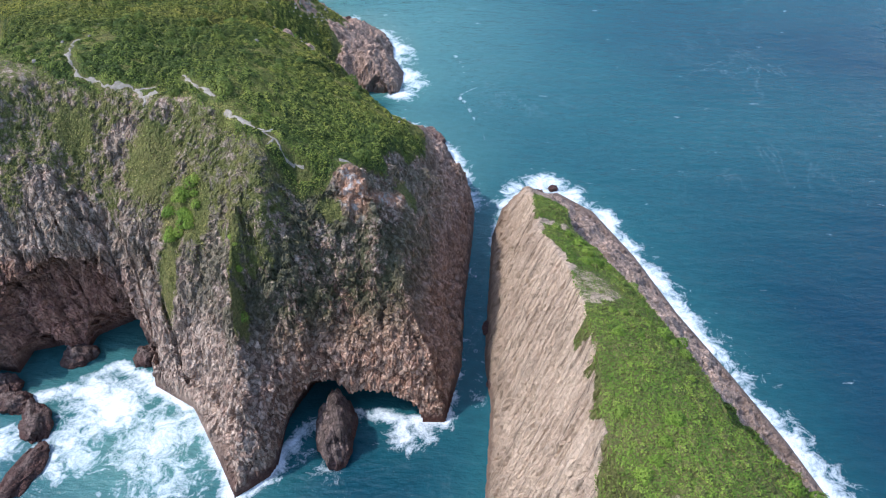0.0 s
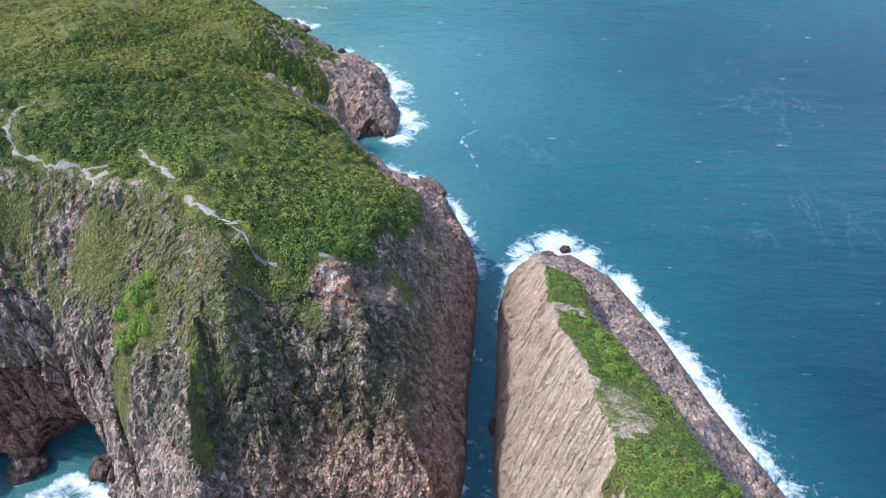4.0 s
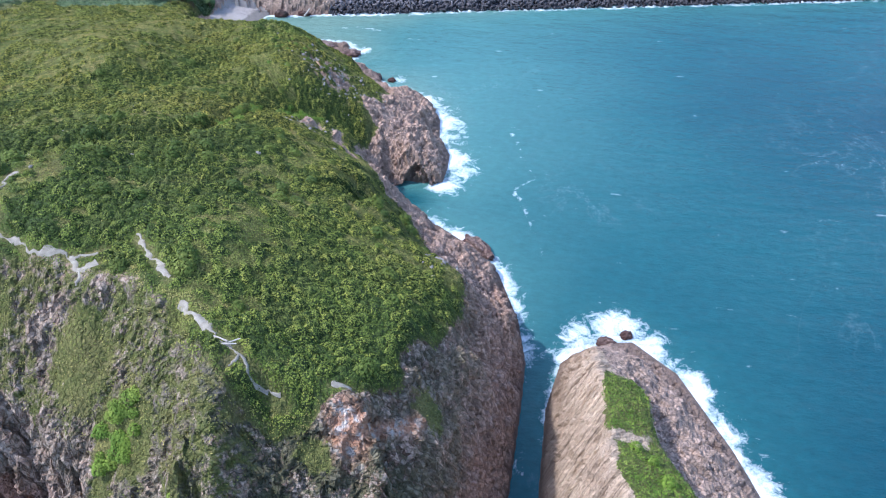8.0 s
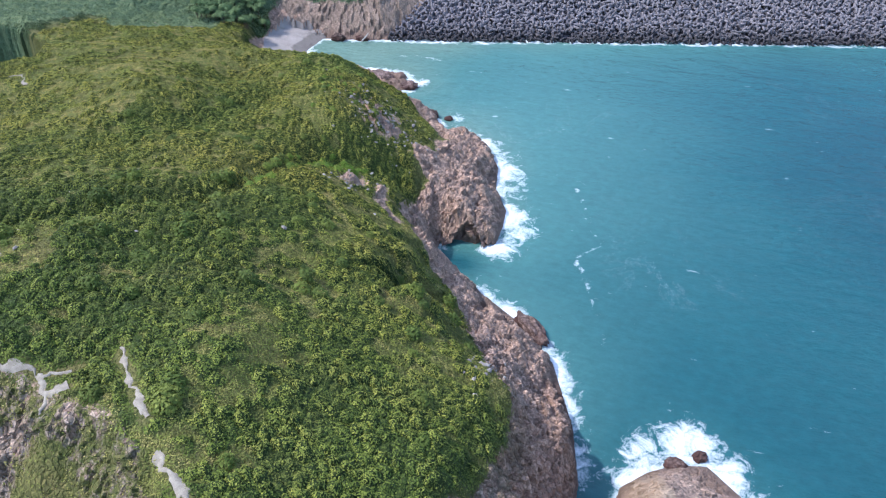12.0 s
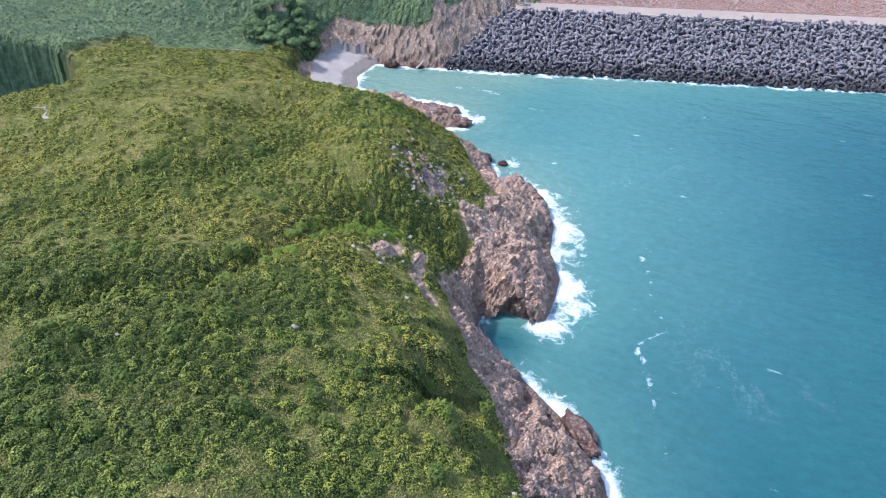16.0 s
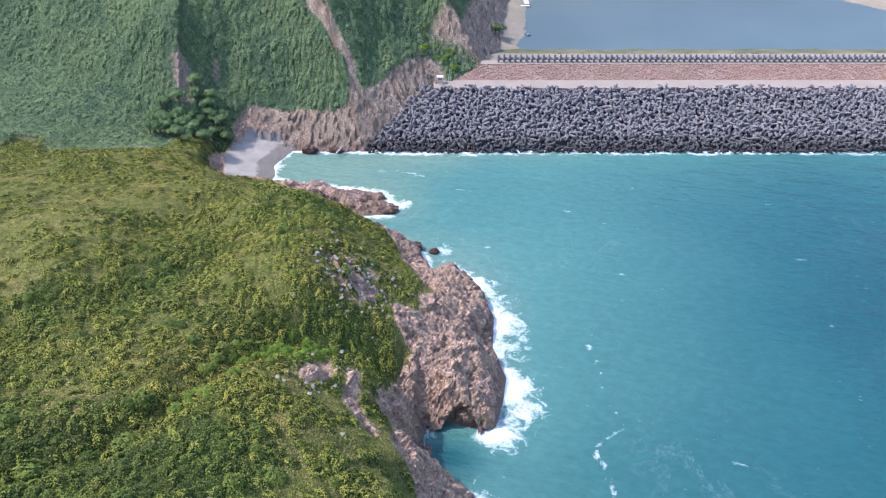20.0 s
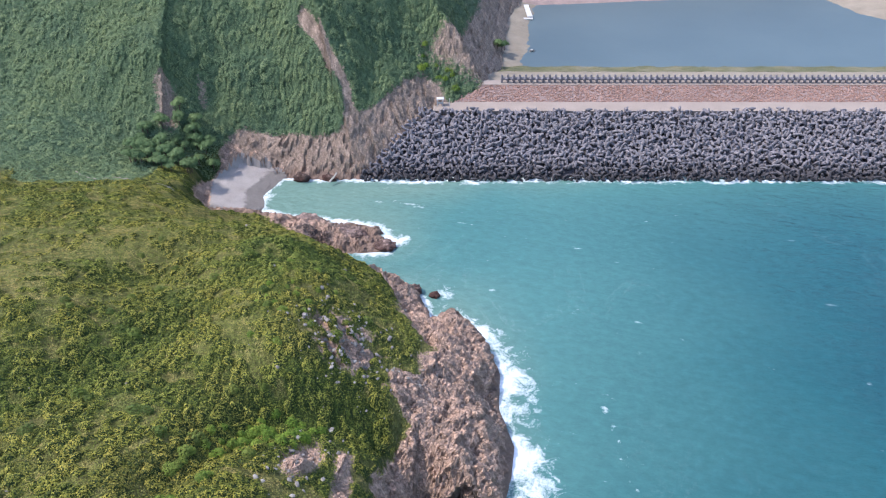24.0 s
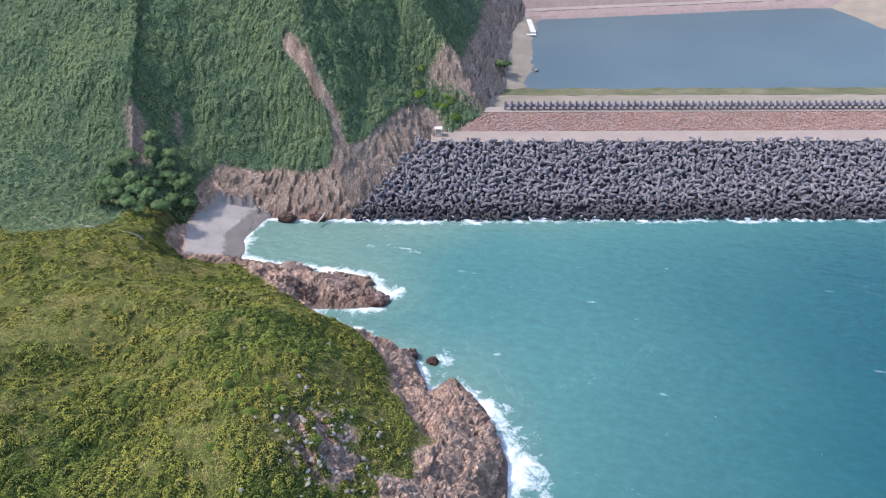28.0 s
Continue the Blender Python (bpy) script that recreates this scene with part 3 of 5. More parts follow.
for place in ((-59, 125, 6, 7), (-62, 119, 4, 6), (-54, 124, 5, 8), (-66, 134, 9, 9), (-84, 140, 7, 5), (-43, 112, 2.5, 7), (-42, 104, 2, 4), (-24, 122, 4, 2.5), (-9, 137, 3, 5)):
    VEG = np.maximum(VEG, 0.85 * blob(*place))
VEG *= 1 - np.clip(1.15 * blob(-57, 246, 3.2, 8), 0, 1) 
VEG *= 1 - 0.85 * scar([(-51, 253), (-48, 240), (-42, 234)], 2.2)
VEG *= 1 - 0.6 * blob(-11, 190, 2.5, 6)
VEG *= 1 - np.clip(1.3 * blob(-58, 280, 8.5, 9), 0, 0.9) * step(0.3, 0.6, vnoise(GX / 1.7, GY / 1.7, 65))
RUST = np.clip(np.maximum(1.3 * blob(-19.5, 125.3, 3.2, 2.8) * step(55, 53, base), 0.9 * scar([(-19, 125.5), (-15.5, 127.5), (-10, 133)], 1.1)), 0, 1)
VEG *= 1 - RUST
bare = np.maximum(bare, 1 - step(0.15, 0.5, VEG)) * step(0.0, 1.0, shore_d)
stone = bare * (1 - 0.85 * step(0.3, 0.7, VEG))
cx, cy, rnd, edge = cells(GX, GY, 1.6, 3)
stepped, _, cell_d = open_land(cx, cy)
joint = stone * step(0.5, 3, shore_d) * (0.2 + 0.15 * front)
GZ = base + joint * ((stepped - base) * 0.4 + (rnd - 0.5) * 1.2)
GZ += bare * step(0, 4, shore_d) * fbm(GX, GY, 2.2, 3, 8) * 0.35
GZ += bare * step(2, 7, shore_d) * step(195, 215, GY) * (fbm(GX, GY, 12, 3, 201) * 2.2 + (0.4 - np.abs(fbm(GX * 0.6 + GY * 0.4, GY - GX * 0.5, 6, 3, 203))) * 1.2)

# joints: long columns on the ribbed front, blocks on the bluff, slanting slabs on the low shore rock, each pushed in or out along the face
WESTWARD = step(-38, -44, GX + 0.25 * (GY - 100))
SLOPE_Y, SLOPE_X = np.gradient(base, ys, xs)
LEAN = np.sqrt(1 + SLOPE_X ** 2 + SLOPE_Y ** 2)
DX, DY, BLOCK = np.zeros(GX.shape), np.zeros(GX.shape), np.full(GX.shape, 0.5)
at = (stone > 0.03) & (shore_d > -6) & (GY < 420)
jx, jy, jz = GX[at], GY[at], GZ[at]
jx, jy = jx + fbm(jy, jz, 5, 2, 231) * 0.7, jy + fbm(jx, jz, 5, 2, 233) * 0.7
jz = jz + fbm(jx, jy, 6, 2, 235) * 0.8
far_rock, ribs = step(190, 215, jy), (WESTWARD * front)[at]
wide = np.where(far_rock > 0.5, 1.5, np.where(ribs > 0.5, 1.1, 1.3))
tall_by = np.where(far_rock > 0.5, 3.2, np.where(ribs > 0.5, 4.5, 2.1))
tip = np.where(far_rock > 0.5, jz + 0.6 * jx - 0.25 * jy, jz + 0.15 * jx)
rnd, edge = cells3(jx / wide, jy / wide, tip / tall_by, 241)
push = (rnd - 0.5) * np.where(far_rock > 0.5, 0.85, 0.95) - 0.3 * step(0.16, 0.0, edge)
rnd2, edge2 = cells3(jx / (wide * 2.9), jy / (wide * 2.9), tip / (tall_by * 2.3), 251)
push = push + (rnd2 - 0.5) * np.where(far_rock > 0.5, 1.7, 1.15) - 0.4 * step(0.08, 0.0, edge2)
push = push * stone[at] * step(-3.0, 1.0, shore_d[at])
GZ[at] += push / LEAN[at]
DX[at] -= push * SLOPE_X[at] / LEAN[at]
DY[at] -= push * SLOPE_Y[at] / LEAN[at]
BLOCK[at] = 0.65 * rnd + 0.35 * rnd2
hill_z, hill_d = wood_hill(GX, GY)
hx, hy, hr, _ = cells(GX, GY, 1.9, 51)
hill_rock = step(16, 9, hill_d) * step(-155, -140, GX) * step(-55, -70, GX) * step(470, 455, GY)
east_face = step(26, 14, hill_d) * step(455, 480, GY)
hill_z = hill_z + (hr - 0.5) * 2.4 * np.maximum(hill_rock, east_face)
on_hill = hill_z > GZ
GZ = np.where(on_hill, hill_z, GZ)
BLOCK = np.where(on_hill, hr, BLOCK)


# landslip scars on the hill and worn rock faces on the headland
hill_bare = np.clip(np.maximum(hill_rock, east_face * 0.85) + scar([(-123, 449), (-116, 445), (-108, 438), (-102, 434), (-99, 427), (-97, 419)], 2.8) * 0.85
                    + scar([(-170, 412), (-167, 403)], 5.5) * 0.7 + scar([(-161, 424), (-159, 419)], 3.0) * 0.6, 0, 1)


MOSS = front * np.clip(step(16, 32, GZ) * (0.7 + 0.6 * blob(-26, 114, 17, 13) - 0.3 * step(-56, -70, GX)), 0, 1)
WARM = np.clip(0.3 * front + front * step(-40, -28, GX) * step(40, 24, GZ) + 0.3 * step(-8, 2, GX) * step(104, 116, GY) + 0.6 * step(195, 225, GY), 0, 1)
WOOD = step(-150, -170, GX) * step(340, 362, GY + fbm(GX, GY, 12, 3, 88) * 6) + step(-200, -215, GX) * step(300, 312, GY)
WOOD = np.clip(WOOD, 0, 1)
# Maroon stain of the alcove rock, with part of the recess's shade painted in.
RED = np.clip(1.1 * np.exp(-((GX + 92) / 17) ** 4) * step(33, 27, GZ) * step(128, 122, GY) + 0.2 * step(-12, -3, GX) * step(104, 112, GY) * step(200, 170, GY) * step(38, 20, GZ), 0, 1)
# Cream rock; the last term pales the east-facing wall to paint in light.
CREAM = np.clip(front * np.exp(-((GX + 55 - (GY - 100) * 0.3) / 11) ** 2) * 0.85 + 0.35 * front * step(-56, -66, GX) + 0.6 * step(195, 225, GY) + 0.5 * step(-12, -4, GX) * step(106, 114, GY) * step(205, 185, GY), 0, 1)
VEG = np.where(on_hill, 1 - hill_bare, VEG)
beach_d = outline(GX, GY, [(-124, 379, 0, 0), (-121, 383, 0, 0), (-122, 408, 0, 0), (-130, 412, 0, 0), (-142, 410, 0, 0), (-147, 392, 0, 0), (-140, 374, 0, 0)])[0]
BEACH = step(-1, 1, beach_d) * (1 - on_hill)
sandy = step(-0.5, 1.5, beach_d) * (~on_hill)
GZ = GZ * (1 - sandy) + sandy * (0.3 + 0.24 * np.maximum(shore_d, -3) + 0.12 * fbm(GX, GY, 4, 3, 87))
VEG *= 1 - BEACH
PATHS = [[(-91, 166), (-90, 160), (-87, 154), (-84, 149), (-81, 148), (-77, 146.5), (-72, 147), (-68, 144), (-67, 141)], [(-71, 146.5), (-66, 149)],
         [(-62, 153), (-55, 145.5), (-51, 142)], [(-48, 138), (-41, 133), (-36, 129.5), (-33, 127.5), (-29.5, 126.5)], [(-22.5, 129), (-20, 130)], [(-36, 129.5), (-37.5, 127.5)], [(-68, 144), (-65, 145.5)],
         [(-185, 366), (-176, 362), (-168, 363), (-155, 362), (-144, 366), (-138, 370)], [(-160, 258), (-165, 264), (-168, 262)]]
TRAIL = np.full(GX.shape, 1e9)
for line in PATHS:
    TRAIL = np.minimum(TRAIL, track(GX + fbm(GX, GY, 3, 2, 71) * 0.6, GY + fbm(GX, GY, 3, 2, 72) * 0.6, line))
BY_PATH = step(0.7, 2.0, TRAIL)


def lush(x, y):
    """The greener crest of the northern knoll, 0 to 1."""
    return np.exp(-(((x + 82) / 15) ** 2 + ((y - 306) / 15) ** 2))


def thick(x, y):
    """Where tall scrub stands among the lower grass, 0 to 1."""
    north = step(200, 245, y)
    spots = 0.42 + 0.35 * fbm(x, y * 0.8, 22, 3, 134) + 0.55 * fbm(x, y, 5.0, 2, 135) + 0.16 * gully(x, y) + 0.5 * lush(x, y)
    south = 0.62 + 0.75 * fbm(x, y * 0.8, 24, 4, 131) + 0.4 * fbm(x, y, 6, 2, 132) + 0.3 * step(235, 170, y) - 0.3 * step(-45, -15, x) * step(165, 190, y) + 0.16 * gully(x, y)
    return north * np.clip(spots, 0, 1) + (1 - north) * np.clip(south, 0, 1)


def canopy(x, y, size=2.1, seed=301):
    """Rounded shrubs side by side: their height, where they stand (0 to 1), and a number of each."""
    wx, wy = x + fbm(x, y, 1.9, 2, seed + 5) * 0.45, y + fbm(x, y, 1.9, 2, seed + 7) * 0.45
    _, _, one, rim = cells(wx, wy, size, seed)
    t = thick(x, y)
    here = step(0.32, 0.5, t + 0.75 * (one - 0.5))
    dome = np.sqrt(np.clip(rim / (0.75 * size), 0, 1))
    return here * dome * (0.45 + 1.1 * one) * (0.55 + 0.6 * t), here, one


def tree_canopy(x, y):
    wx, wy = x + fbm(x, y, 3, 2, 315) * 0.8, y + fbm(x, y, 3, 2, 317) * 0.8
    _, _, one, rim = cells(wx, wy, 2.6, 311)
    return np.sqrt(np.clip(rim / 1.9, 0, 1)) * (0.5 + 1.2 * one), one


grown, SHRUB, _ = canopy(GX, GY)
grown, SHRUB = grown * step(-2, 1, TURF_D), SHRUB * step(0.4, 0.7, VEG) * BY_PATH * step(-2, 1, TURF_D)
crowns, _ = tree_canopy(GX, GY)
WOODED = np.maximum(on_hill, WOOD > 0.5)
FALL_Y, FALL_X = np.gradient(hill_z, ys, xs)
LEAN = np.sqrt(1 + FALL_X ** 2 + FALL_Y ** 2)
crowns = crowns * step(0.35, 0.7, VEG) * WOODED
DX, DY = DX - crowns * FALL_X / LEAN, DY - crowns * FALL_Y / LEAN
GZ += np.where(WOODED, crowns / LEAN, (grown * step(0.4, 0.7, VEG) + 0.16 * step(0.3, 0.6, VEG) * fbm(GX, GY, 1.3, 2, 321)) * BY_PATH)


def ground_at(x, y):
    """Height and planting of the built ground at any place."""
    i = np.clip(np.searchsorted(xs, x) - 1, 0, len(xs) - 2)
    j = np.clip(np.searchsorted(ys, y) - 1, 0, len(ys) - 2)
    fx, fy = (x - xs[i]) / (xs[i + 1] - xs[i]), (y - ys[j]) / (ys[j + 1] - ys[j])

    def blend(a):
        return (a[j, i] * (1 - fx) + a[j, i + 1] * fx) * (1 - fy) + (a[j + 1, i] * (1 - fx) + a[j + 1, i + 1] * fx) * fy
    return blend(GZ), blend(VEG)


def nearest(a, x, y):
    """The value of a grid at its corner nearest to each place."""
    i = np.clip(np.searchsorted(xs, x) - 1, 0, len(xs) - 2)
    j = np.clip(np.searchsorted(ys, y) - 1, 0, len(ys) - 2)
    return a[j + (y - ys[j] > 0.5 * (ys[j + 1] - ys[j])), i + (x - xs[i] > 0.5 * (xs[i + 1] - xs[i]))]


# sea caves: the foot of the cliff is drawn back under its roof (x, half width, y, depth, roof height)
for cxx, half, cyy, deep, roof, sharp in ((-28, 8, 103, 12, 11.5, 0.6), (-14, 10, 103, 8, 7.0, 0.6), (-89, 19, 114, 10, 29, 0.4), (-83, 6, 116, 7, 10, 0.6), (-98, 6, 108, 7, 9, 0.6)):
    arch = roof * np.sqrt(np.clip(1 - ((GX + fbm(GX, GY, 5, 2, 81) * 1.2 - cxx) / half) ** 2, 0, 1))
    DY += deep * np.clip(1 - GZ / np.maximum(arch, 0.01), 0, 1) ** sharp * (arch > 0.3) * (GZ < arch) * (GZ > -4) * (np.abs(GY - cyy) < 16)
arch = 7.0 * np.sqrt(np.clip(1 - ((GX + 27.5) / 4.5) ** 2, 0, 1))
DY += 5 * np.clip(1 - GZ / np.maximum(arch, 0.01), 0, 1) ** 0.6 * (GZ < arch) * (GZ > -4) * (np.abs(GY - 257) < 6)


def grid_faces(keep):
    rows, cols = keep.shape[0] + 1, keep.shape[1] + 1
    idx = np.arange(rows * cols).reshape(rows, cols)
    quads = np.stack([idx[:-1, :-1], idx[:-1, 1:], idx[1:, 1:], idx[1:, :-1]], -1)
    return quads[keep]


def terrain(name, keep, material, x, y, z, veg, lift=0.0, rust=None):
    faces = grid_faces(keep)
    used, faces = np.unique(faces, return_inverse=True)
    faces = faces.reshape(-1, 4)
    me = fast_mesh(name, np.c_[x.ravel(), y.ravel(), z.ravel() + lift][used], faces)
    add_value(me, "veg", veg.ravel()[used])
    if rust is not None:
        add_value(me, "rust", rust.ravel()[used])
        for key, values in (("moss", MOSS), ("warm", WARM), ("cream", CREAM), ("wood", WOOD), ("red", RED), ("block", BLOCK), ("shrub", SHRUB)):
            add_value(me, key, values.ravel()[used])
        add_value(me, "grey", (0.12 + 0.88 * front).ravel()[used])
    me.materials.append(material)
    return new(name, me)


above = np.maximum.reduce([GZ[:-1, :-1], GZ[1:, :-1], GZ[:-1, 1:], GZ[1:, 1:]]) > -3
hill_cell = on_hill[:-1, :-1] & on_hill[1:, 1:]
beach_cell = BEACH[:-1, :-1] > 0.5
X2, Y2 = GX + DX, GY + DY
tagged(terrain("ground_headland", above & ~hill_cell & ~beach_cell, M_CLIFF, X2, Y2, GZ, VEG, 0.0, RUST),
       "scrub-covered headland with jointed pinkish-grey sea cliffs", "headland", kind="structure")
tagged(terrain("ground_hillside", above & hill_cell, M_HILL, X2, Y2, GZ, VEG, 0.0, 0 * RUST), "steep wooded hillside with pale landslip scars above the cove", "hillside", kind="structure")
tagged(terrain("ground_beach", above & beach_cell & ~hill_cell, M_BEACH, X2, Y2, GZ, VEG), "small grey shingle beach at the head of the cove", "beach", kind="structure")


def ribbons(name, lines, material, label, category):
    """Worn paths of uneven width, laid on the ground."""
    verts, faces = [], []
    for line in lines:
        p = np.array(line, float)
        run = np.r_[0, np.cumsum(np.hypot(*np.diff(p, axis=0).T))]
        u = np.arange(0, run[-1], 0.35)
        x, y = np.interp(u, run, p[:, 0]), np.interp(u, run, p[:, 1])
        x, y = x + fbm(x, y, 2.2, 3, 71) * 0.75, y + fbm(x, y, 2.2, 3, 72) * 0.75
        tx, ty = np.gradient(x), np.gradient(y)
        ln = np.hypot(tx, ty)
        half = 0.03 + 0.75 * vnoise(u / 1.7 + p[0, 0], u * 0, 77) ** 2.4 + 0.3 * vnoise(u / 0.45, u * 0, 78) ** 2
        first = len(verts)
        for k in range(5):
            w = (k - 2) / 2 * half
            px, py = x - ty / ln * w, y + tx / ln * w
            z = ground_at(px, py)[0] + (0.14 if abs(k - 2) < 2 else -0.05)
            verts += list(zip(px, py, z))
        n = len(u)
        faces += [(first + k * n + i, first + k * n + i + 1, first + (k + 1) * n + i + 1, first + (k + 1) * n + i) for k in range(4) for i in range(n - 1)]
    me = fast_mesh(name, verts, faces, True)
    me.materials.append(material)
    return tagged(new(name, me), label, category, kind="structure")


ribbons("footpath", PATHS, M_SAND, "worn pale sandy footpath along the cliff edge", "footpath")

# ---- the sea stack ----
STACK = [
    (10, 84, 15, 40), (12, 106, 14, 39), (11, 120, 14, 36), (13, 145, 12, 28), (15, 170, 10, 20), (19, 185, 9, 13), (25, 190, 7, 8), (31, 193, 7, 5), (38, 194, 9, 6),
    (48, 184, 14, 8), (57, 162, 15, 10), (64, 138, 15, 12), (72, 117, 15, 13), (79, 97, 16, 14), (84, 78, 16, 16), (84, 50, 16, 20), (64, 34, 14, 36), (36, 30, 12, 40), (14, 44, 14, 40), (8, 64, 15, 40)]
STACK_TOP = [
    (24, 139, 28), (26, 110, 40), (28, 96, 42.5), (32, 95, 43), (38, 83, 45), (24, 156, 24), (30, 178, 11), (33, 188, 5), (26, 60, 46), (40, 55, 47), (44, 96, 37), (50, 100, 30),
    (54, 84, 33), (46, 120, 26), (40, 140, 21), (58, 105, 17), (64, 90, 17), (53, 130, 14), (46, 155, 11), (36, 165, 15), (70, 60, 26), (58, 60, 38)]
stack_height = spline(STACK_TOP)
EDGE_Y, EDGE_X = [40, 60, 90, 100, 111, 124, 131, 140, 150, 166, 176], [74, 72, 65, 59, 51, 43, 40, 37, 34, 32, 30]


def stack_land(x, y):
    d, run, rise = outline(x, y, STACK)
    west = step(40, 24, x)
    q = y - 0.72 * x
    rib = fbm(x * 0.07, q, 3.0, 3, 91)
    flute = rib * 0.7 - 0.7 * np.exp(-(rib / 0.14) ** 2) + fbm(x * 0.2, q, 9.0, 2, 92) * 0.8
    de = d + (flute * west * step(1.15, 0.75, d / run) * step(0.15, 0.5, d / run) + fbm(x, y, 7, 4, 93) * 1.6 * (1 - west)) * step(0, 4, d)
    s = de / run
    cliff = np.where(d < 0, d * 0.7, rise * np.where(s < 1, np.sign(s) * np.abs(s) ** 0.9, 1 + (s - 1) * (0.4 + 1.2 * west)))
    rim = np.interp(y, EDGE_Y, EDGE_X)
    top = np.maximum(stack_height(x, y) - 4.5 * step(rim - 1, rim + 2.5, x) * step(rim + 17, rim + 5, x) * step(160, 145, y), 2) + fbm(x, y, 12, 4, 95) * 0.5
    return smin(top, cliff, 2.0), step(-1.2, 1.4, top - cliff), d


sx, sy = spaced((3, 92, 0.42)), spaced((26, 202, 0.3))
SX, SY = np.meshgrid(sx, sy)
sz, sbare, sd = stack_land(SX, SY)
west_rim = np.interp(SY, [30, 60, 83, 97, 110, 141, 160, 176, 190], [30, 25, 25, 26, 26, 24.5, 24.5, 27, 32])
east_rim = np.interp(SY, EDGE_Y, EDGE_X) + 2.5
SVEG = step(-0.8, 1.2, SX - west_rim + fbm(SX, SY, 6, 3, 105) * 1.8) * step(-1, 1.5, east_rim - SX + fbm(SX, SY, 8, 3, 107) * 2.5) * step(170, 165, SY)
SVEG *= 1 - 0.9 * np.exp(-(((SX - 28) / 6) ** 2 + ((SY - 145) / 2.6) ** 2)) - 0.55 * np.exp(-(((SX - 30) / 6) ** 4 + ((SY - 106) / 9) ** 4))
SVEG *= 1 - 0.35 * step(0.1, 0.7, fbm(SX, SY, 7, 3, 109))
sbare = np.maximum(sbare, (1 - step(0.15, 0.5, SVEG)) * step(0.3, 1.5, sd))
ccx, ccy, crnd, cgap = cells(SX, SY, 1.7, 101)
sz2, _, _ = stack_land(ccx, ccy)
sw = step(40, 24, SX)
sj = sbare * step(0.5, 3, sd) * (0.15 + 0.35 * (1 - sw))
SZ = sz * (1 - sj) + (sz2 + (crnd - 0.5) * 2.0) * sj + sbare * step(0, 3, sd) * (fbm(SX, SY, 2.0, 3, 103) * (0.25 + 0.35 * (1 - sw)) - 0.35 * (1 - sw) * step(0.25, 0.0, cgap) + fbm(SX, SY, 7, 3, 104) * 1.1 * (1 - sw) * step(2, 6, sd))
sat = (sbare > 0.05) & (sd > -4)
fx, fy, fz = SX[sat], SY[sat], SZ[sat]
srnd, sedge = cells3((fy - 0.72 * fx + fbm(fx, fz, 4, 2, 351) * 0.5) / 1.25, fx / 9.0, fz / 7.0, 353)
srnd2, _ = cells3(fx / 2.2, fy / 2.2, fz / 2.2, 357)
# Lower zone of the west face, browner and rougher, with a ragged upper edge.
low = step(15, 5, fz + fbm(fx, fy, 8, 2, 359) * 4)
DXS = np.zeros(SX.shape)
DXS[sat] = -((srnd - 0.5) * 0.9 * (1 - 0.6 * low) - 0.3 * step(0.14, 0.0, sedge) + (srnd2 - 0.5) * (0.35 + 1.3 * low)) * sw[sat] * step(0, 2, sd[sat])
LOW_BROWN = np.zeros(SX.shape)
LOW_BROWN[sat] = low * sw[sat]
SBLOCK = np.full(SX.shape, 0.5)
SBLOCK[sat] = 0.5 * srnd + 0.5 * srnd2
_, _, SHRUB_ONE, srim = cells(SX + fbm(SX, SY, 1.6, 2, 341) * 0.3, SY + fbm(SX, SY, 1.6, 2, 343) * 0.3, 1.7, 345)
SZ += step(0.45, 0.7, SVEG) * np.sqrt(np.clip(srim / 1.3, 0, 1)) * (0.15 + 0.75 * SHRUB_ONE ** 1.5) * (0.35 + 0.65 * step(26, 34, SX))
skeep = np.maximum.reduce([SZ[:-1, :-1], SZ[1:, :-1], SZ[:-1, 1:], SZ[1:, 1:]]) > -3
stack = terrain("ground_sea_stack", skeep, M_STACK, SX + DXS, SY, SZ, SVEG)
stack_used = np.unique(grid_faces(skeep))
add_value(stack.data, "cream", np.full(len(stack_used), 0.55))
add_value(stack.data, "block", SBLOCK.ravel()[stack_used])
add_value(stack.data, "weathered", LOW_BROWN.ravel()[stack_used])
stack.data.materials.append(M_CLIFF)
mid_x, mid_y = (SX[:-1, :-1] + 0.2)[skeep], (SY[:-1, :-1] + 0.15)[skeep]
flank = mid_x > np.minimum(np.interp(mid_y, EDGE_Y, EDGE_X) - 3, 34) + fbm(mid_x, mid_y, 5, 3, 106) * 1.5
stack.data.polygons.foreach_set("material_index", flank.astype(np.int32))
tagged(stack, "tall sea stack with pale fluted rock face and grassy crown", "sea stack", kind="structure")

# ---- the sea ----
wx = spaced((-4000, -600, 400), (-600, -170, 12), (-140, 110, 1.7), (110, 500, 9), (500, 4200, 350))
wy = spaced((-3000, -100, 300), (-100, 56, 8), (60, 455, 1.7), (455, 700, 10), (700, 4500, 400))
WX, WY = np.meshgrid(wx, wy)
dm = -outline(WX, WY, SHORE)[0]
ds = -outline(WX, WY, STACK)[0]
toe = -((WX + 92) * -0.163 + (WY - 411.5) * 0.987)
dm = np.where(WX > -92, np.minimum(dm, np.maximum(toe, -2)), dm)
dl = np.minimum(dm, ds)
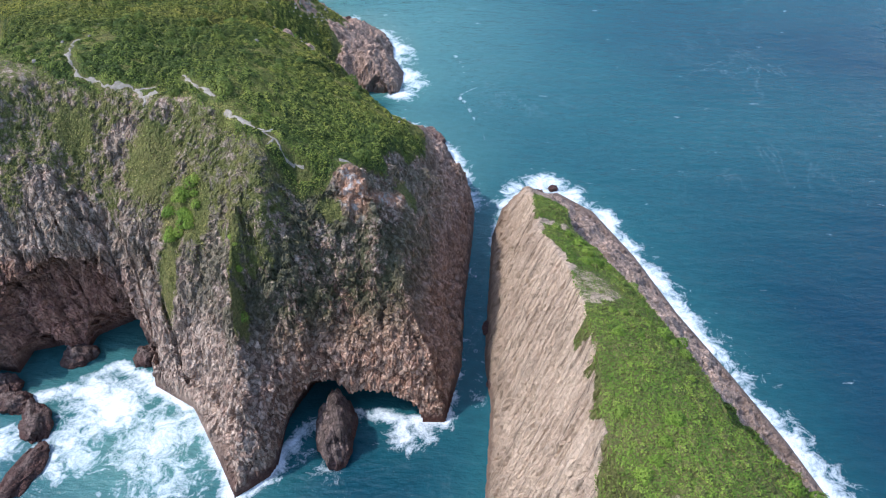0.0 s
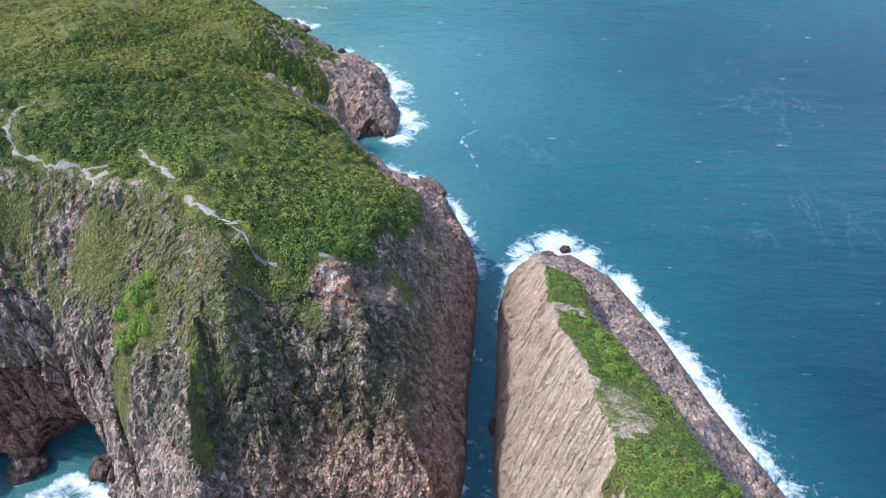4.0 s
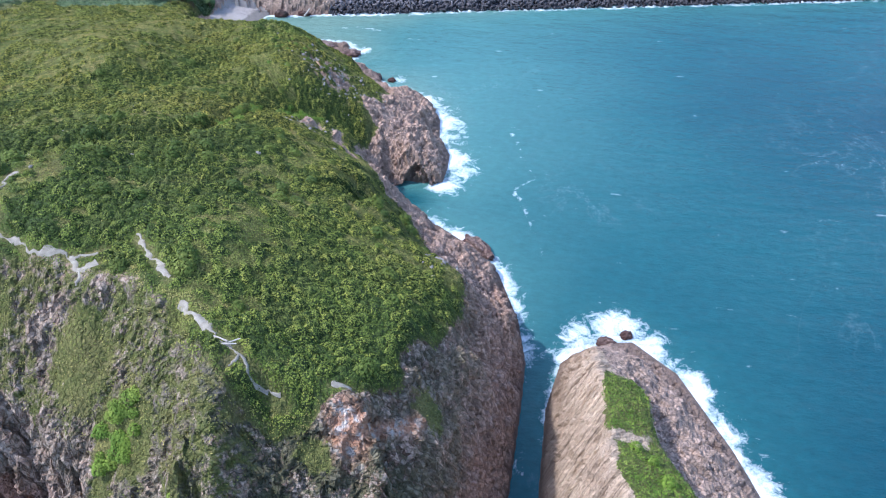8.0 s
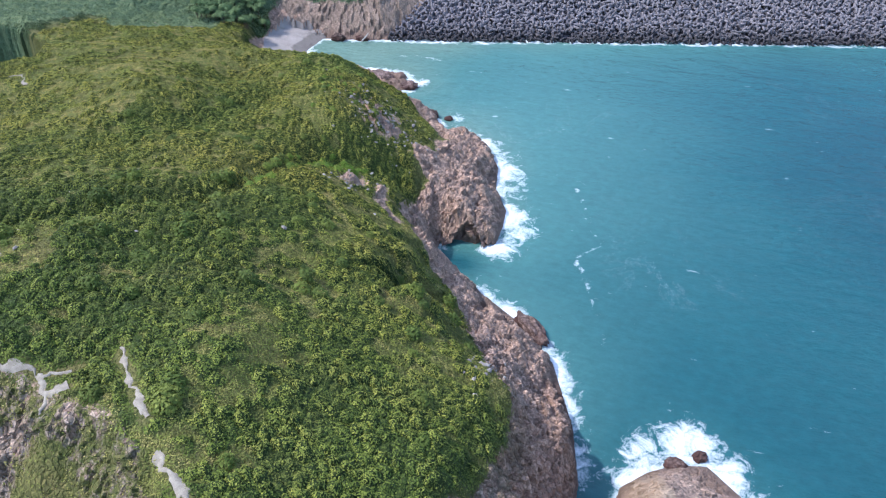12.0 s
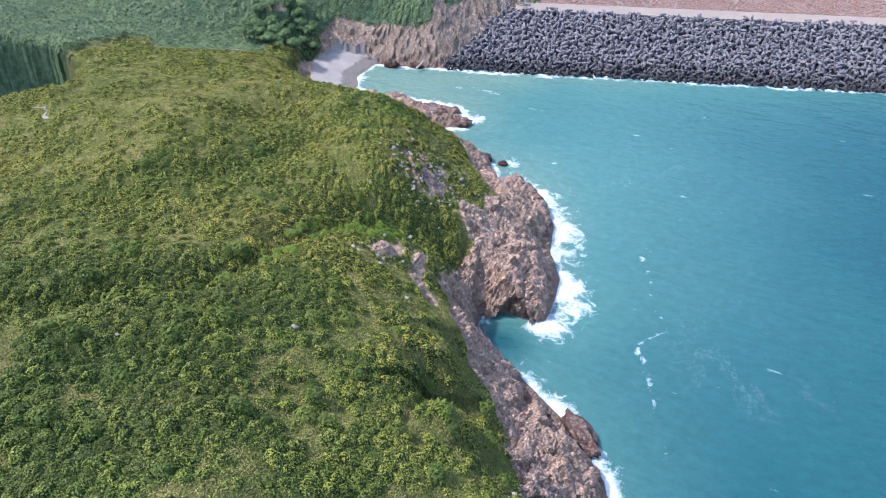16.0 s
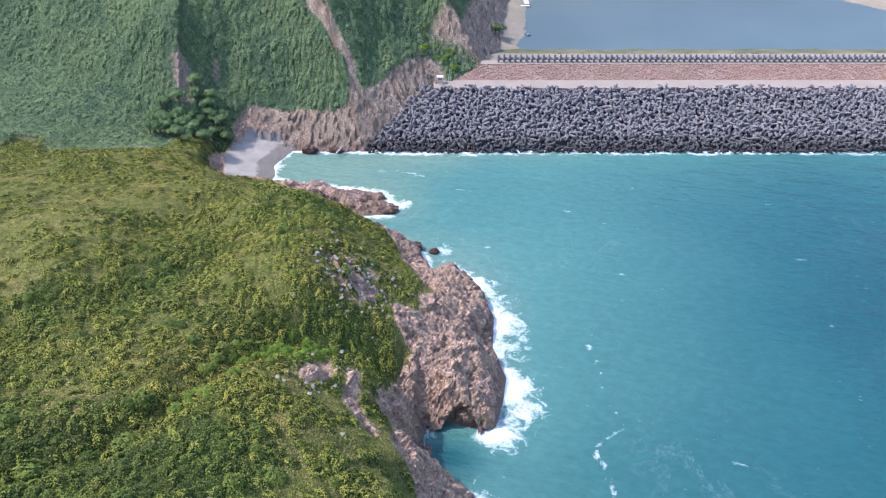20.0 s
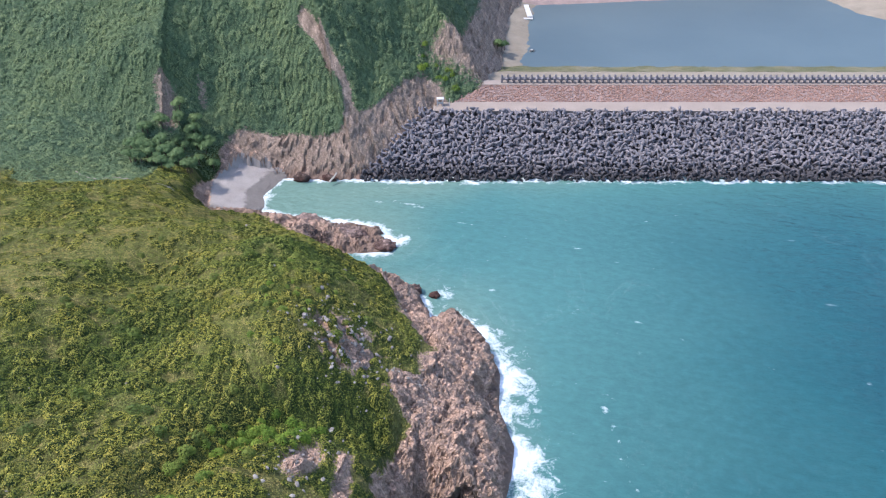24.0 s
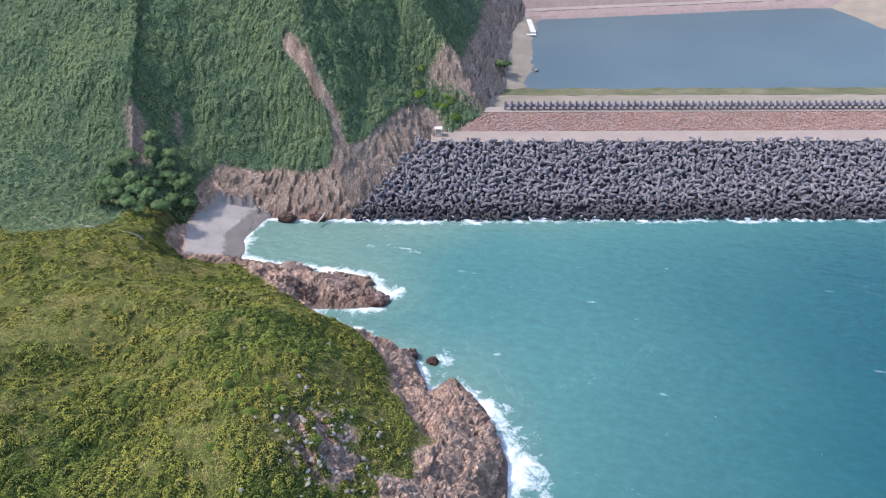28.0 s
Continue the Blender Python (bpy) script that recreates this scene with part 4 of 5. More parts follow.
# surf: x, y, reach, strength
SURF = [
    (-78, 103, 12, 0.6), (-64, 96, 14, 0.5), (-60, 84, 14, 0.42), (-84, 92, 11, 0.52), (-84, 109, 8, 0.6), (-100, 92, 9, 0.5), (-52, 92, 6, 0.4), (-8, 97, 6, 0.5), (-3, 98, 4, 0.45), (-30, 92, 5, 0.35),
    (-24, 86, 6, 0.35), (34, 199, 9, 0.6), (24, 195, 7, 0.5), (42, 194, 7, 0.5), (-17, 262, 8, 0.5), (-13, 272, 8, 0.5), (-66, 368, 6, 0.5), (-46, 341, 5, 0.45), (-124, 392, 5, 0.4), (14, 190, 6, 0.3)]
gap_lee = np.exp(-((WX - 10) / 6) ** 2) * step(188, 178, WY)
reach = 3.0 + 3.5 * step(20, 60, WX) * step(230, 180, WY) + 6.5 * np.exp(-((WX + 15) / 16) ** 2 - ((WY - 290) / 45) ** 2) + 1.5 * np.exp(-((WX - 6) / 10) ** 2 - ((WY - 215) / 30) ** 2)
FOAM = (0.45 * np.exp(-(np.maximum(dl, 0) / reach) ** 1.7) + 0.13 * np.exp(-np.maximum(dl, 0) / (3 * reach))) * (1 - 0.8 * gap_lee)
FOAM *= 0.4 + 0.75 * vnoise(WX / 9, WY / 9, 111) + 0.35 * vnoise(WX / 3.5, WY / 3.5, 112)
FOAM *= 1 - 0.95 * np.exp(-(((WX + 28) / 9) ** 2 + ((WY - 252) / 8) ** 2))
FOAM = np.maximum(FOAM, 0.46 * np.exp(-((toe - 2.4) / 2.6) ** 2) * (WX > -92) * (0.35 + 0.9 * vnoise(WX / 9, WY / 9, 115)))
for fx, fy, fr, fs in SURF:
    FOAM = np.maximum(FOAM, fs * np.exp(-((WX - fx) ** 2 + (WY - fy) ** 2) / fr ** 2))
FOAM = np.maximum(FOAM, 0.33 * np.exp(-(track(WX + fbm(WX, WY, 6, 3, 113) * 1.4, WY, [(4, 303), (6, 295), (9, 279), (13, 270), (5, 262), (9, 254), (13, 236), (16, 226)]) / 1.0) ** 2))
FOAM = np.maximum(FOAM, 0.3 * np.exp(-(track(WX, WY + fbm(WX, WY, 8, 2, 114), [(-84, 393), (-76, 396), (-62, 394)]) / 1.5) ** 2))
FOAM = np.maximum(FOAM, 0.27 * np.exp(-((WX - 9 + (WY - 140) * 0.02) / 3) ** 2) * step(95, 105, WY) * step(190, 180, WY) * (0.4 + vnoise(WX / 3, WY / 6, 117)))
# Depth tint; its paling with distance also paints in haze and sky reflection.
DEPTH_AND_LIGHT = 0.02 + 0.64 * step(55, 350, WY - WX * 0.48) + 0.3 * np.exp(-np.maximum(dl, 0) / 16) + 0.3 * step(360, 405, WY) * step(-20, -110, WX)
# The last term darkens the water of the rock notch, painting its shade.
DEPTH_AND_LIGHT += 0.62 * np.exp(-(((WX + 68) / 22) ** 2 + ((WY - 90) / 20) ** 2)) + 0.06 * fbm(WX, WY, 60, 3, 119) - 0.32 * step(-30, 110, WX) * step(220, 330, WY) - 0.45 * np.exp(-(((WX + 29) / 8) ** 2 + ((WY - 253) / 7) ** 2))
FOAM *= step(-4, -0.5, dl) * (1 - 0.8 * np.exp(-(((WX + 24) / 9) ** 2 + ((WY - 106) / 6) ** 2)))
me = fast_mesh("sea", np.c_[WX.ravel(), WY.ravel(), np.zeros(WX.size)], grid_faces(np.ones((len(wy) - 1, len(wx) - 1), bool)), True)
add_value(me, "foam", FOAM)
add_value(me, "depth_and_light", np.clip(DEPTH_AND_LIGHT, 0, 1))
me.materials.append(M_SEA)
tagged(new("water_sea", me), "blue-green sea with white surf along the rocks", "sea", kind="structure")

# ---- the dam: u runs along it from its west foot, v inland ----
U, V, O = Vector((0.9866, 0.163, 0)), Vector((-0.163, 0.9866, 0)), Vector((-92, 411.5, 0))


def dam(u, v, z):
    return O + U * u + V * v + Vector((0, 0, z))


def part(name, bm, material, parent=None, label="", smooth=False):
    me = bpy.data.meshes.new(name)
    bm.to_mesh(me)
    bm.free()
    for p in me.polygons:
        p.use_smooth = smooth
    me.materials.append(material)
    ob = new(name, me)
    ob.parent = parent
    return tagged(ob, label)


def strip(name, profile, u0, u1, material, label, category, rough=0.15, seed=0, pitch=2.0, thick=1.5, skew=0.0):
    """A bank or slab with the section profile [(v, z), ...], drawn along the dam."""
    us = np.arange(u0, u1 + pitch, pitch)
    pv = np.array(profile, float)
    length = np.r_[0, np.cumsum(np.hypot(np.diff(pv[:, 0]), np.diff(pv[:, 1])))]
    at = np.linspace(0, length[-1], max(2, int(length[-1] / pitch) + 1))
    vv, zz = np.interp(at, length, pv[:, 0]), np.interp(at, length, pv[:, 1])
    A, B = np.meshgrid(us, np.arange(len(at)))
    vm, zm = vv[B], zz[B] + fbm(A, vv[B], 5, 3, seed) * rough
    zm = np.vstack([zm[:1] - thick, zm, zm[-1:] - thick])
    vm, A = np.vstack([vm[:1], vm, vm[-1:]]), np.vstack([A[:1], A, A[-1:]])
    vm = vm + (A - 114) * skew
    x = O.x + U.x * A + V.x * vm
    y = O.y + U.y * A + V.y * vm
    me = fast_mesh(name, np.c_[x.ravel(), y.ravel(), zm.ravel()], grid_faces(np.ones((A.shape[0] - 1, A.shape[1] - 1), bool)))
    me.materials.append(material)
    return tagged(new(name, me), label, category, kind="structure")


strip("ground_dolos_base", [(-4, -3), (0, -1.2), (31, 15.2)], -2, 420, M_RUBBLE, "dark rubble core under the concrete armour", "rubble", 0.4, 1, 2.5)
strip("road_dam", [(31, 16.9), (41, 17.0)], 30, 420, M_ROAD, "pale concrete road along the dam", "road", 0.02, 2)
strip("ground_riprap_base", [(41, 16.6), (49.6, 21.4)], 30, 420, M_RIPRAP_PLAIN, "slope under the pink stone pitching", "slope", 0.1, 3)
strip("ground_dam_crest", [(49.6, 21.8), (55, 21.8)], 30, 420, M_ROAD, "concrete crest walk of the dam", "crest", 0.02, 4)
strip("ground_bank_sand", [(55, 21.2), (70, 17.8), (88, 14.0)], 30, 420, M_BANK, "bare sandy bank behind the dam", "bank", 0.35, 5)
strip("ground_bank_grass", [(88, 13.9), (97, 11.5), (108, 9.6), (115, 7.2), (122, 5)], 50, 420, M_GRASSBANK, "grassy shore strip of the pool", "grass bank", 0.5, 6)
strip("ground_far_bank", [(226, 3), (240, 9.5), (246, 11)], 60, 330, M_RIPRAP_PLAIN, "pale stone bank at the far side of the pool", "bank", 0.4, 7, 3.0, 1.5, 0.146)
strip("road_far_shore", [(246, 11.3), (252, 11.5)], 60, 330, M_ROAD, "pale track along the far shore of the pool", "track", 0.03, 8, 3.0, 1.5, 0.146)
strip("ground_main_dam", [(252, 11.2), (285, 40), (300, 52)], 60, 420, M_RIPRAP_PLAIN, "pinkish stone face of the main dam", "dam", 0.5, 9, 3.0, 1.5, 0.146)

EU, EV = np.meshgrid(np.arange(290, 421, 3.0), np.arange(150, 304, 3.0))
EZ = 8 + (EU - np.interp(EV, [150, 214, 264, 300], [350, 308, 299, 296])) * 0.16 + fbm(EU, EV, 14, 3, 221) * 0.7
me = fast_mesh("ground_east_bank", np.c_[(O.x + U.x * EU + V.x * EV).ravel(), (O.y + U.y * EU + V.y * EV).ravel(), EZ.ravel()], grid_faces(np.ones((EU.shape[0] - 1, EU.shape[1] - 1), bool)))
me.materials.append(M_BANK)
tagged(new("ground_east_bank", me), "bare sandy bank at the end of the pool", "bank", kind="structure")
BU, BV = np.meshgrid(np.arange(42, 104, 1.5), np.arange(96, 236, 1.5))
BZ = 8 + (np.interp(BV, [96, 120, 159, 190, 220, 236], [72, 77, 84.5, 88, 94, 96]) + fbm(BU, BV, 9, 3, 223) * 2.0 - BU) * 0.2 + fbm(BU, BV, 4, 3, 225) * 0.25
me = fast_mesh("ground_west_bank", np.c_[(O.x + U.x * BU + V.x * BV).ravel(), (O.y + U.y * BU + V.y * BV).ravel(), BZ.ravel()], grid_faces(np.ones((BU.shape[0] - 1, BU.shape[1] - 1), bool)))
me.materials.append(M_BANK)
tagged(new("ground_west_bank", me), "bare sandy shore of the pool below the hillside", "bank", kind="structure")
bm = bmesh.new()
bmesh.ops.create_grid(bm, x_segments=40, y_segments=30, size=0.5)
for v in bm.verts:
    v.co = dam(230 + v.co.x * 380, 180 + v.co.y * 160, 8.0)
tagged(part("water_pool", bm, M_POOL), "still grey-blue pool behind the dam", "pool", kind="structure")


# ---- dolosse ----
def limb(axis, centre, half, r0, r1, sides):
    """One tapered eight-sided bar."""
    bm = bmesh.new()
    rings = []
    for s, rad in ((-half, r1), (-half * 0.3, r0), (half * 0.3, r0), (half, r1)):
        ring = []
        for k in range(sides):
            a = 2 * math.pi * (k + 0.5) / sides
            p, q = rad * math.cos(a), rad * math.sin(a)
            off = {"x": (s, p, q), "y": (p, s, q), "z": (p, q, s)}[axis]
            ring.append(bm.verts.new(Vector(centre) + Vector(off)))
        rings.append(ring)
    for a, b in zip(rings, rings[1:]):
        for k in range(sides):
            bm.faces.new((a[k], a[(k + 1) % sides], b[(k + 1) % sides], b[k]))
    bm.faces.new(rings[0][::-1])
    bm.faces.new(rings[-1])
    bmesh.ops.recalc_face_normals(bm, faces=bm.faces)
    me = bpy.data.meshes.new("limb")
    bm.to_mesh(me)
    bm.free()
    return me


def dolos_mesh(name, sides=8):
    """A concrete armour unit: a shank with two flukes set crosswise, fused into one body."""
    bars = [new("limb", limb("x", (0, 0, 0), 1.35, 0.72, 0.74, sides)), new("limb", limb("z", (-1.3, 0.02, 0), 1.95, 0.78, 0.52, sides)),
            new("limb", limb("y", (1.3, 0, 0.02), 1.95, 0.78, 0.52, sides))]
    for other in bars[1:]:
        mod = bars[0].modifiers.new("fuse", "BOOLEAN")
        mod.operation, mod.object, mod.solver = "UNION", other, "EXACT"
    me = bpy.data.meshes.new_from_object(bars[0].evaluated_get(bpy.context.evaluated_depsgraph_get()))
    me.name = name
    for bar in bars:
        old = bar.data
        bpy.data.objects.remove(bar)
        bpy.data.meshes.remove(old)
    return me


rng = np.random.RandomState(7)
dolos = dolos_mesh("armour_block", 8)
dolos.materials.append(M_DOLOS)
spots = []
for layer, lift in ((0, 0.3), (1, 1.9)):
    for r in range(17):
        for k in range(132):
            u = k * 2.3 + (r % 2) * 1.3 + rng.uniform(-0.8, 0.8) - 1
            v = r * 2.08 + rng.uniform(-0.8, 0.8) - 0.8 + layer * 0.4
            if (layer == 0 and k % 3) or v > 30.6 or u < 26 * v / 32.0 - 1 or (v > 30 and lift < 1):
                continue
            spots.append((u, v, -0.9 + 17.2 * v / 32.0 + lift + rng.uniform(-0.3, 0.5)))
order = sorted(range(len(spots)), key=lambda i: abs(spots[i][0] - 70) + (0 if i > len(spots) // 2 else 500))
single = set(order[:300])
dv, df = [], []
for bar in (limb("x", (0, 0, 0), 1.35, 0.72, 0.74, 6), limb("z", (-1.3, 0.02, 0), 1.95, 0.78, 0.52, 6), limb("y", (1.3, 0, 0.02), 1.95, 0.78, 0.52, 6)):
    df += [tuple(len(dv) + i for i in p.vertices) for p in bar.polygons]
    dv += [tuple(v.co) for v in bar.vertices]
    bpy.data.meshes.remove(bar)
dv = np.array(dv)
rest_v, rest_f = [], []
for i, (u, v, z) in enumerate(spots):
    wild = 6.3 if rng.rand() < 0.3 else 0.6
    turn = Euler((rng.uniform(-wild, wild), rng.uniform(-wild, wild), rng.uniform(0, 6.3))).to_matrix()
    at = dam(u, v, z)
    if i in single:
        ob = new("armour_block", dolos)
        ob.matrix_world = Matrix.Translation(at) @ turn.to_4x4() @ Matrix.Scale(0.76, 4)
        tagged(ob, "weathered grey concrete dolos piled on the dam slope", "concrete block", "armour blocks on the dam slope")
    else:
        co = 0.76 * dv @ np.array(turn).T + np.array(at)
        rest_f.extend(tuple(len(rest_v) * len(dv) + k for k in f) for f in df)
        rest_v.append(co)
me = bpy.data.meshes.new("armour_pile")
me.from_pydata(np.concatenate(rest_v).tolist(), [], rest_f)
me.materials.append(M_DOLOS_MANY)
tagged(new("armour_pile", me), "piled weathered grey concrete dolosse armouring the dam", "dolosse", kind="stuff")
row = dolos_mesh("crest_block", 8)
row.materials.append(M_DOLOS)
for k in range(96):
    ob = new("crest_block", row)
    ob.matrix_world = Matrix.Translation(dam(62 + k * 2.7, 52.2, 23.6)) @ Euler((0, 0, 0.16 + rng.uniform(-0.12, 0.12))).to_matrix().to_4x4() @ Matrix.Diagonal((0.8, 0.8, 0.98, 1))
    tagged(ob, "grey concrete dolos set upright in the row along the dam crest", "concrete block", "blocks in the crest row")


def scatter_stones(name, places, sizes, material, label, category, seed):
    """Angular stones joined as one heap."""
    r = np.random.RandomState(seed)
    bm = bmesh.new()
    bmesh.ops.create_icosphere(bm, subdivisions=1, radius=1)
    tv = np.array([v.co for v in bm.verts])
    tf = np.array([[v.index for v in f.verts] for f in bm.faces])
    bm.free()
    n = len(places)
    shape = tv[None] * (1 + r.uniform(-0.28, 0.28, (n, len(tv), 1))) * np.stack([np.ones(n), r.uniform(0.6, 1, n), r.uniform(0.5, 0.9, n)], 1)[:, None]
    a = r.uniform(0, 6.3, n)
    c, s = np.cos(a)[:, None], np.sin(a)[:, None]
    co = np.stack([shape[..., 0] * c - shape[..., 1] * s, shape[..., 0] * s + shape[..., 1] * c, shape[..., 2]], -1) * np.asarray(sizes)[:, None, None] + np.asarray(places)[:, None]
    faces = (tf[None] + (np.arange(n) * len(tv))[:, None, None]).reshape(-1, 3)
    me = fast_mesh(name, co.reshape(-1, 3), faces)
    me.materials.append(material)
    return tagged(new(name, me), label, category, kind="stuff")


pu, pv = rng.uniform(34, 300, 8000), rng.uniform(41.2, 49.6, 8000)
scatter_stones("riprap", [dam(u, v, 16.75 + (v - 41) * 0.56) for u, v in zip(pu, pv)], rng.uniform(0.2, 0.48, 8000), M_RIPRAP,
               "pink stone pitching on the upper dam slope", "riprap", 11)

# ---- scrub and woodland ----
def leaf_cover(name, x, y, z, radius, height, material, label, category, leaves=30, leaf=0.3, seed=1):
    """Bushes made of many small tilted leaf sprays, joined."""
    r = np.random.RandomState(seed)
    n = len(x)
    az, el = r.uniform(0, 2 * np.pi, (n, leaves)), np.arcsin(r.uniform(-0.05, 1, (n, leaves)))
    out = np.stack([np.cos(az) * np.cos(el), np.sin(az) * np.cos(el), np.sin(el)], -1)
    reach = r.uniform(0.8, 1.06, (n, leaves, 1)) * (1 + 0.16 * np.sin(az * 3 + el * 2) * np.cos(el * 4 + 1))[..., None]
    centre = out * reach * np.stack([radius, radius, height], -1)[:, None] + np.stack([x, y, z], -1)[:, None]
    normal = out + r.normal(0, 0.32, out.shape) + np.array([0, 0, 0.3])
    normal /= np.linalg.norm(normal, axis=-1, keepdims=True)
    side = np.cross(normal, r.normal(0, 1, out.shape))
    side /= np.linalg.norm(side, axis=-1, keepdims=True)
    up = np.cross(normal, side)
    size = leaf * r.uniform(0.6, 1.3, (n, leaves, 1)) * (radius / radius.mean())[:, None, None] ** 0.5
    a, b = side * size, up * size * 0.8
    blade = np.stack([centre - a * 1.15 - normal * size * 0.3, centre + a * 0.7 - b * 1.1, centre + a * 0.6 + b * 1.1 - normal * size * 0.25], 2)
    me = fast_mesh(name, blade.reshape(-1, 3), np.arange(n * leaves * 3).reshape(-1, 3))
    me.materials.append(material)
    return tagged(new(name, me), label, category, kind="stuff")


def sow(n, x0, x1, y0, y1, seed):
    r = np.random.RandomState(seed)
    return r.uniform(x0, x1, n), r.uniform(y0, y1, n), r.uniform(0, 1, n)


def trail_far(x, y):
    best = np.full(x.shape, 1e9)
    for line in PATHS:
        best = np.minimum(best, track(x, y, line))
    return best


def leaf_layer(name, x, y, z, normal, tone, leaf, material, label, category, seed, loose=0.4, lift=0.16, dry=None):
    """Single leaf sprays lying over a built canopy, roughly along its faces."""
    r = np.random.RandomState(seed)
    n = len(x)
    normal = normal + r.normal(0, loose, (n, 3))
    normal /= np.linalg.norm(normal, axis=1, keepdims=True)
    side = np.cross(normal, r.normal(0, 1, (n, 3)))
    side /= np.linalg.norm(side, axis=1, keepdims=True)
    up = np.cross(normal, side)
    size = (leaf * r.uniform(0.6, 1.35, n))[:, None]
    centre = np.c_[x, y, z] + normal * r.uniform(0.0, lift, (n, 1))
    a, b = side * size, up * size * 0.75
    blade = np.stack([centre - a * 1.2 - normal * size * 0.25, centre + a * 0.7 - b, centre + a * 0.6 + b - normal * size * 0.2], 1)
    me = fast_mesh(name, blade.reshape(-1, 3), np.arange(n * 3).reshape(-1, 3))
    add_value(me, "tone", np.repeat(tone, 3))
    if dry is not None:
        add_value(me, "dry", np.repeat(dry, 3))
    me.materials.append(material)
    return tagged(new(name, me), label, category, kind="stuff")


FALL_Y, FALL_X = np.gradient(GZ, ys, xs)


def lie(x, y):
    """The upward normal of the grown ground."""
    v = np.c_[-nearest(FALL_X, x, y), -nearest(FALL_Y, x, y), np.ones(len(x))]
    return v / np.linalg.norm(v, axis=1, keepdims=True)


x, y, c = sow(2350000, -200, 10, 104, 385, 21)
z, veg = ground_at(x, y)
keep = (z > 4) & (veg > 0.35) & (c < veg * 0.85)
x, y, z, veg, c = x[keep], y[keep], z[keep], veg[keep], c[keep]
turf = nearest(TURF_D, x, y)
keep = (nearest(hill_d, x, y) < 1) & (nearest(TRAIL, x, y) > 0.7) & (nearest(WOOD, x, y) < 0.5) & ((turf > -1) | (c < 0.2 * veg))
x, y, z, turf = x[keep], y[keep], z[keep], turf[keep]
up = lie(x, y)
_, here, one = canopy(x, y)
drift = 0.14 * step(190, 235, y) + 0.22 * step(-65, -25, x) * step(140, 165, y) - 0.22 * step(-45, -75, x) * step(240, 195, y)
dry = np.clip(step(150, 235, y) * (0.75 + 0.5 * fbm(x, y, 14, 2, 147)) - lush(x, y), 0, 1)
scrubby = (here * step(-2, 1, turf) > np.random.RandomState(4).rand(len(x)))
k = scrubby
leaf_layer("scrub", x[k], y[k], z[k], up[k], np.clip(one[k] + drift[k], 0, 1), 0.165, M_SHRUB, "dense green scrub in drifts on the headland", "scrub", 23, 0.4, 0.16, dry[k])
k = ~scrubby
tuft = 0.48 + 0.65 * fbm(x[k], y[k], 1.3, 2, 143) + 0.3 * fbm(x[k], y[k], 9.0, 3, 145)
leaf_layer("grass_cover", x[k], y[k], z[k], up[k], np.clip(tuft, 0, 1), 0.14, M_GRASS, "dry yellowish grass and low scrub on the headland", "grass", 24, 0.5, 0.2, 0.15 * dry[k])
x, y, c = sow(190000, 16, 72, 40, 185, 25)
i = np.clip(((x - 3) / 0.42 + 0.5).astype(int), 0, len(sx) - 1)
j = np.clip(((y - 26) / 0.3 + 0.5).astype(int), 0, len(sy) - 1)
keep = (SVEG[j, i] > 0.4) & (c < SVEG[j, i])
x, y, i, j = x[keep], y[keep], i[keep], j[keep]
dzy, dzx = np.gradient(SZ, sy, sx)
up = np.c_[-dzx[j, i], -dzy[j, i], np.ones(len(x))]
leaf_layer("stack_scrub", x, y, SZ[j, i], up / np.linalg.norm(up, axis=1, keepdims=True), SHRUB_ONE[j, i], 0.17, M_CROWN, "bright green grass and scrub on the sea stack", "scrub", 27)
x, y, c = sow(950000, -320, -36, 302, 540, 29)
z, veg = ground_at(x, y)
hd = nearest(hill_d, x, y)
up = lie(x, y)
up[:, :2] += 0.25 * np.c_[nearest(DX, x, y), nearest(DY, x, y)]
keep = ((hd > -8) | (nearest(WOOD, x, y) > 0.5)) & (c < veg) & (veg > 0.4) & (z > 3) & ((hd > 0) | (x < -128)) & (up[:, 2] > 0.18) & ((x > -235) | (c < 0.6))
x, y, z = x[keep], y[keep], z[keep]
leaf_layer("woodland", x + nearest(DX, x, y), y + nearest(DY, x, y), z, up[keep], tree_canopy(x, y)[1], 0.29, M_FOREST, "dense dark green woodland on the hillside", "woodland", 31, 0.5, 0.35)


# ---- bushes, trees, boulders and small things ----
def spray_mesh(name, leaves, radius, height, leaf, material, seed, lift=0.0):
    ob = leaf_cover(name, np.zeros(1), np.zeros(1), np.zeros(1) + lift, np.array([radius]), np.array([height]), material, "", "", leaves, leaf, seed)
    me = ob.data
    bpy.data.objects.remove(ob)
    return me


BUSHES = [spray_mesh("bush", 430, 1.35, 1.4, 0.15, M_BRIGHT, 40 + k) for k in range(3)]
BRUSH = [spray_mesh("bush", 430, 1.3, 1.3, 0.15, M_BRUSH, 50 + k) for k in range(3)]


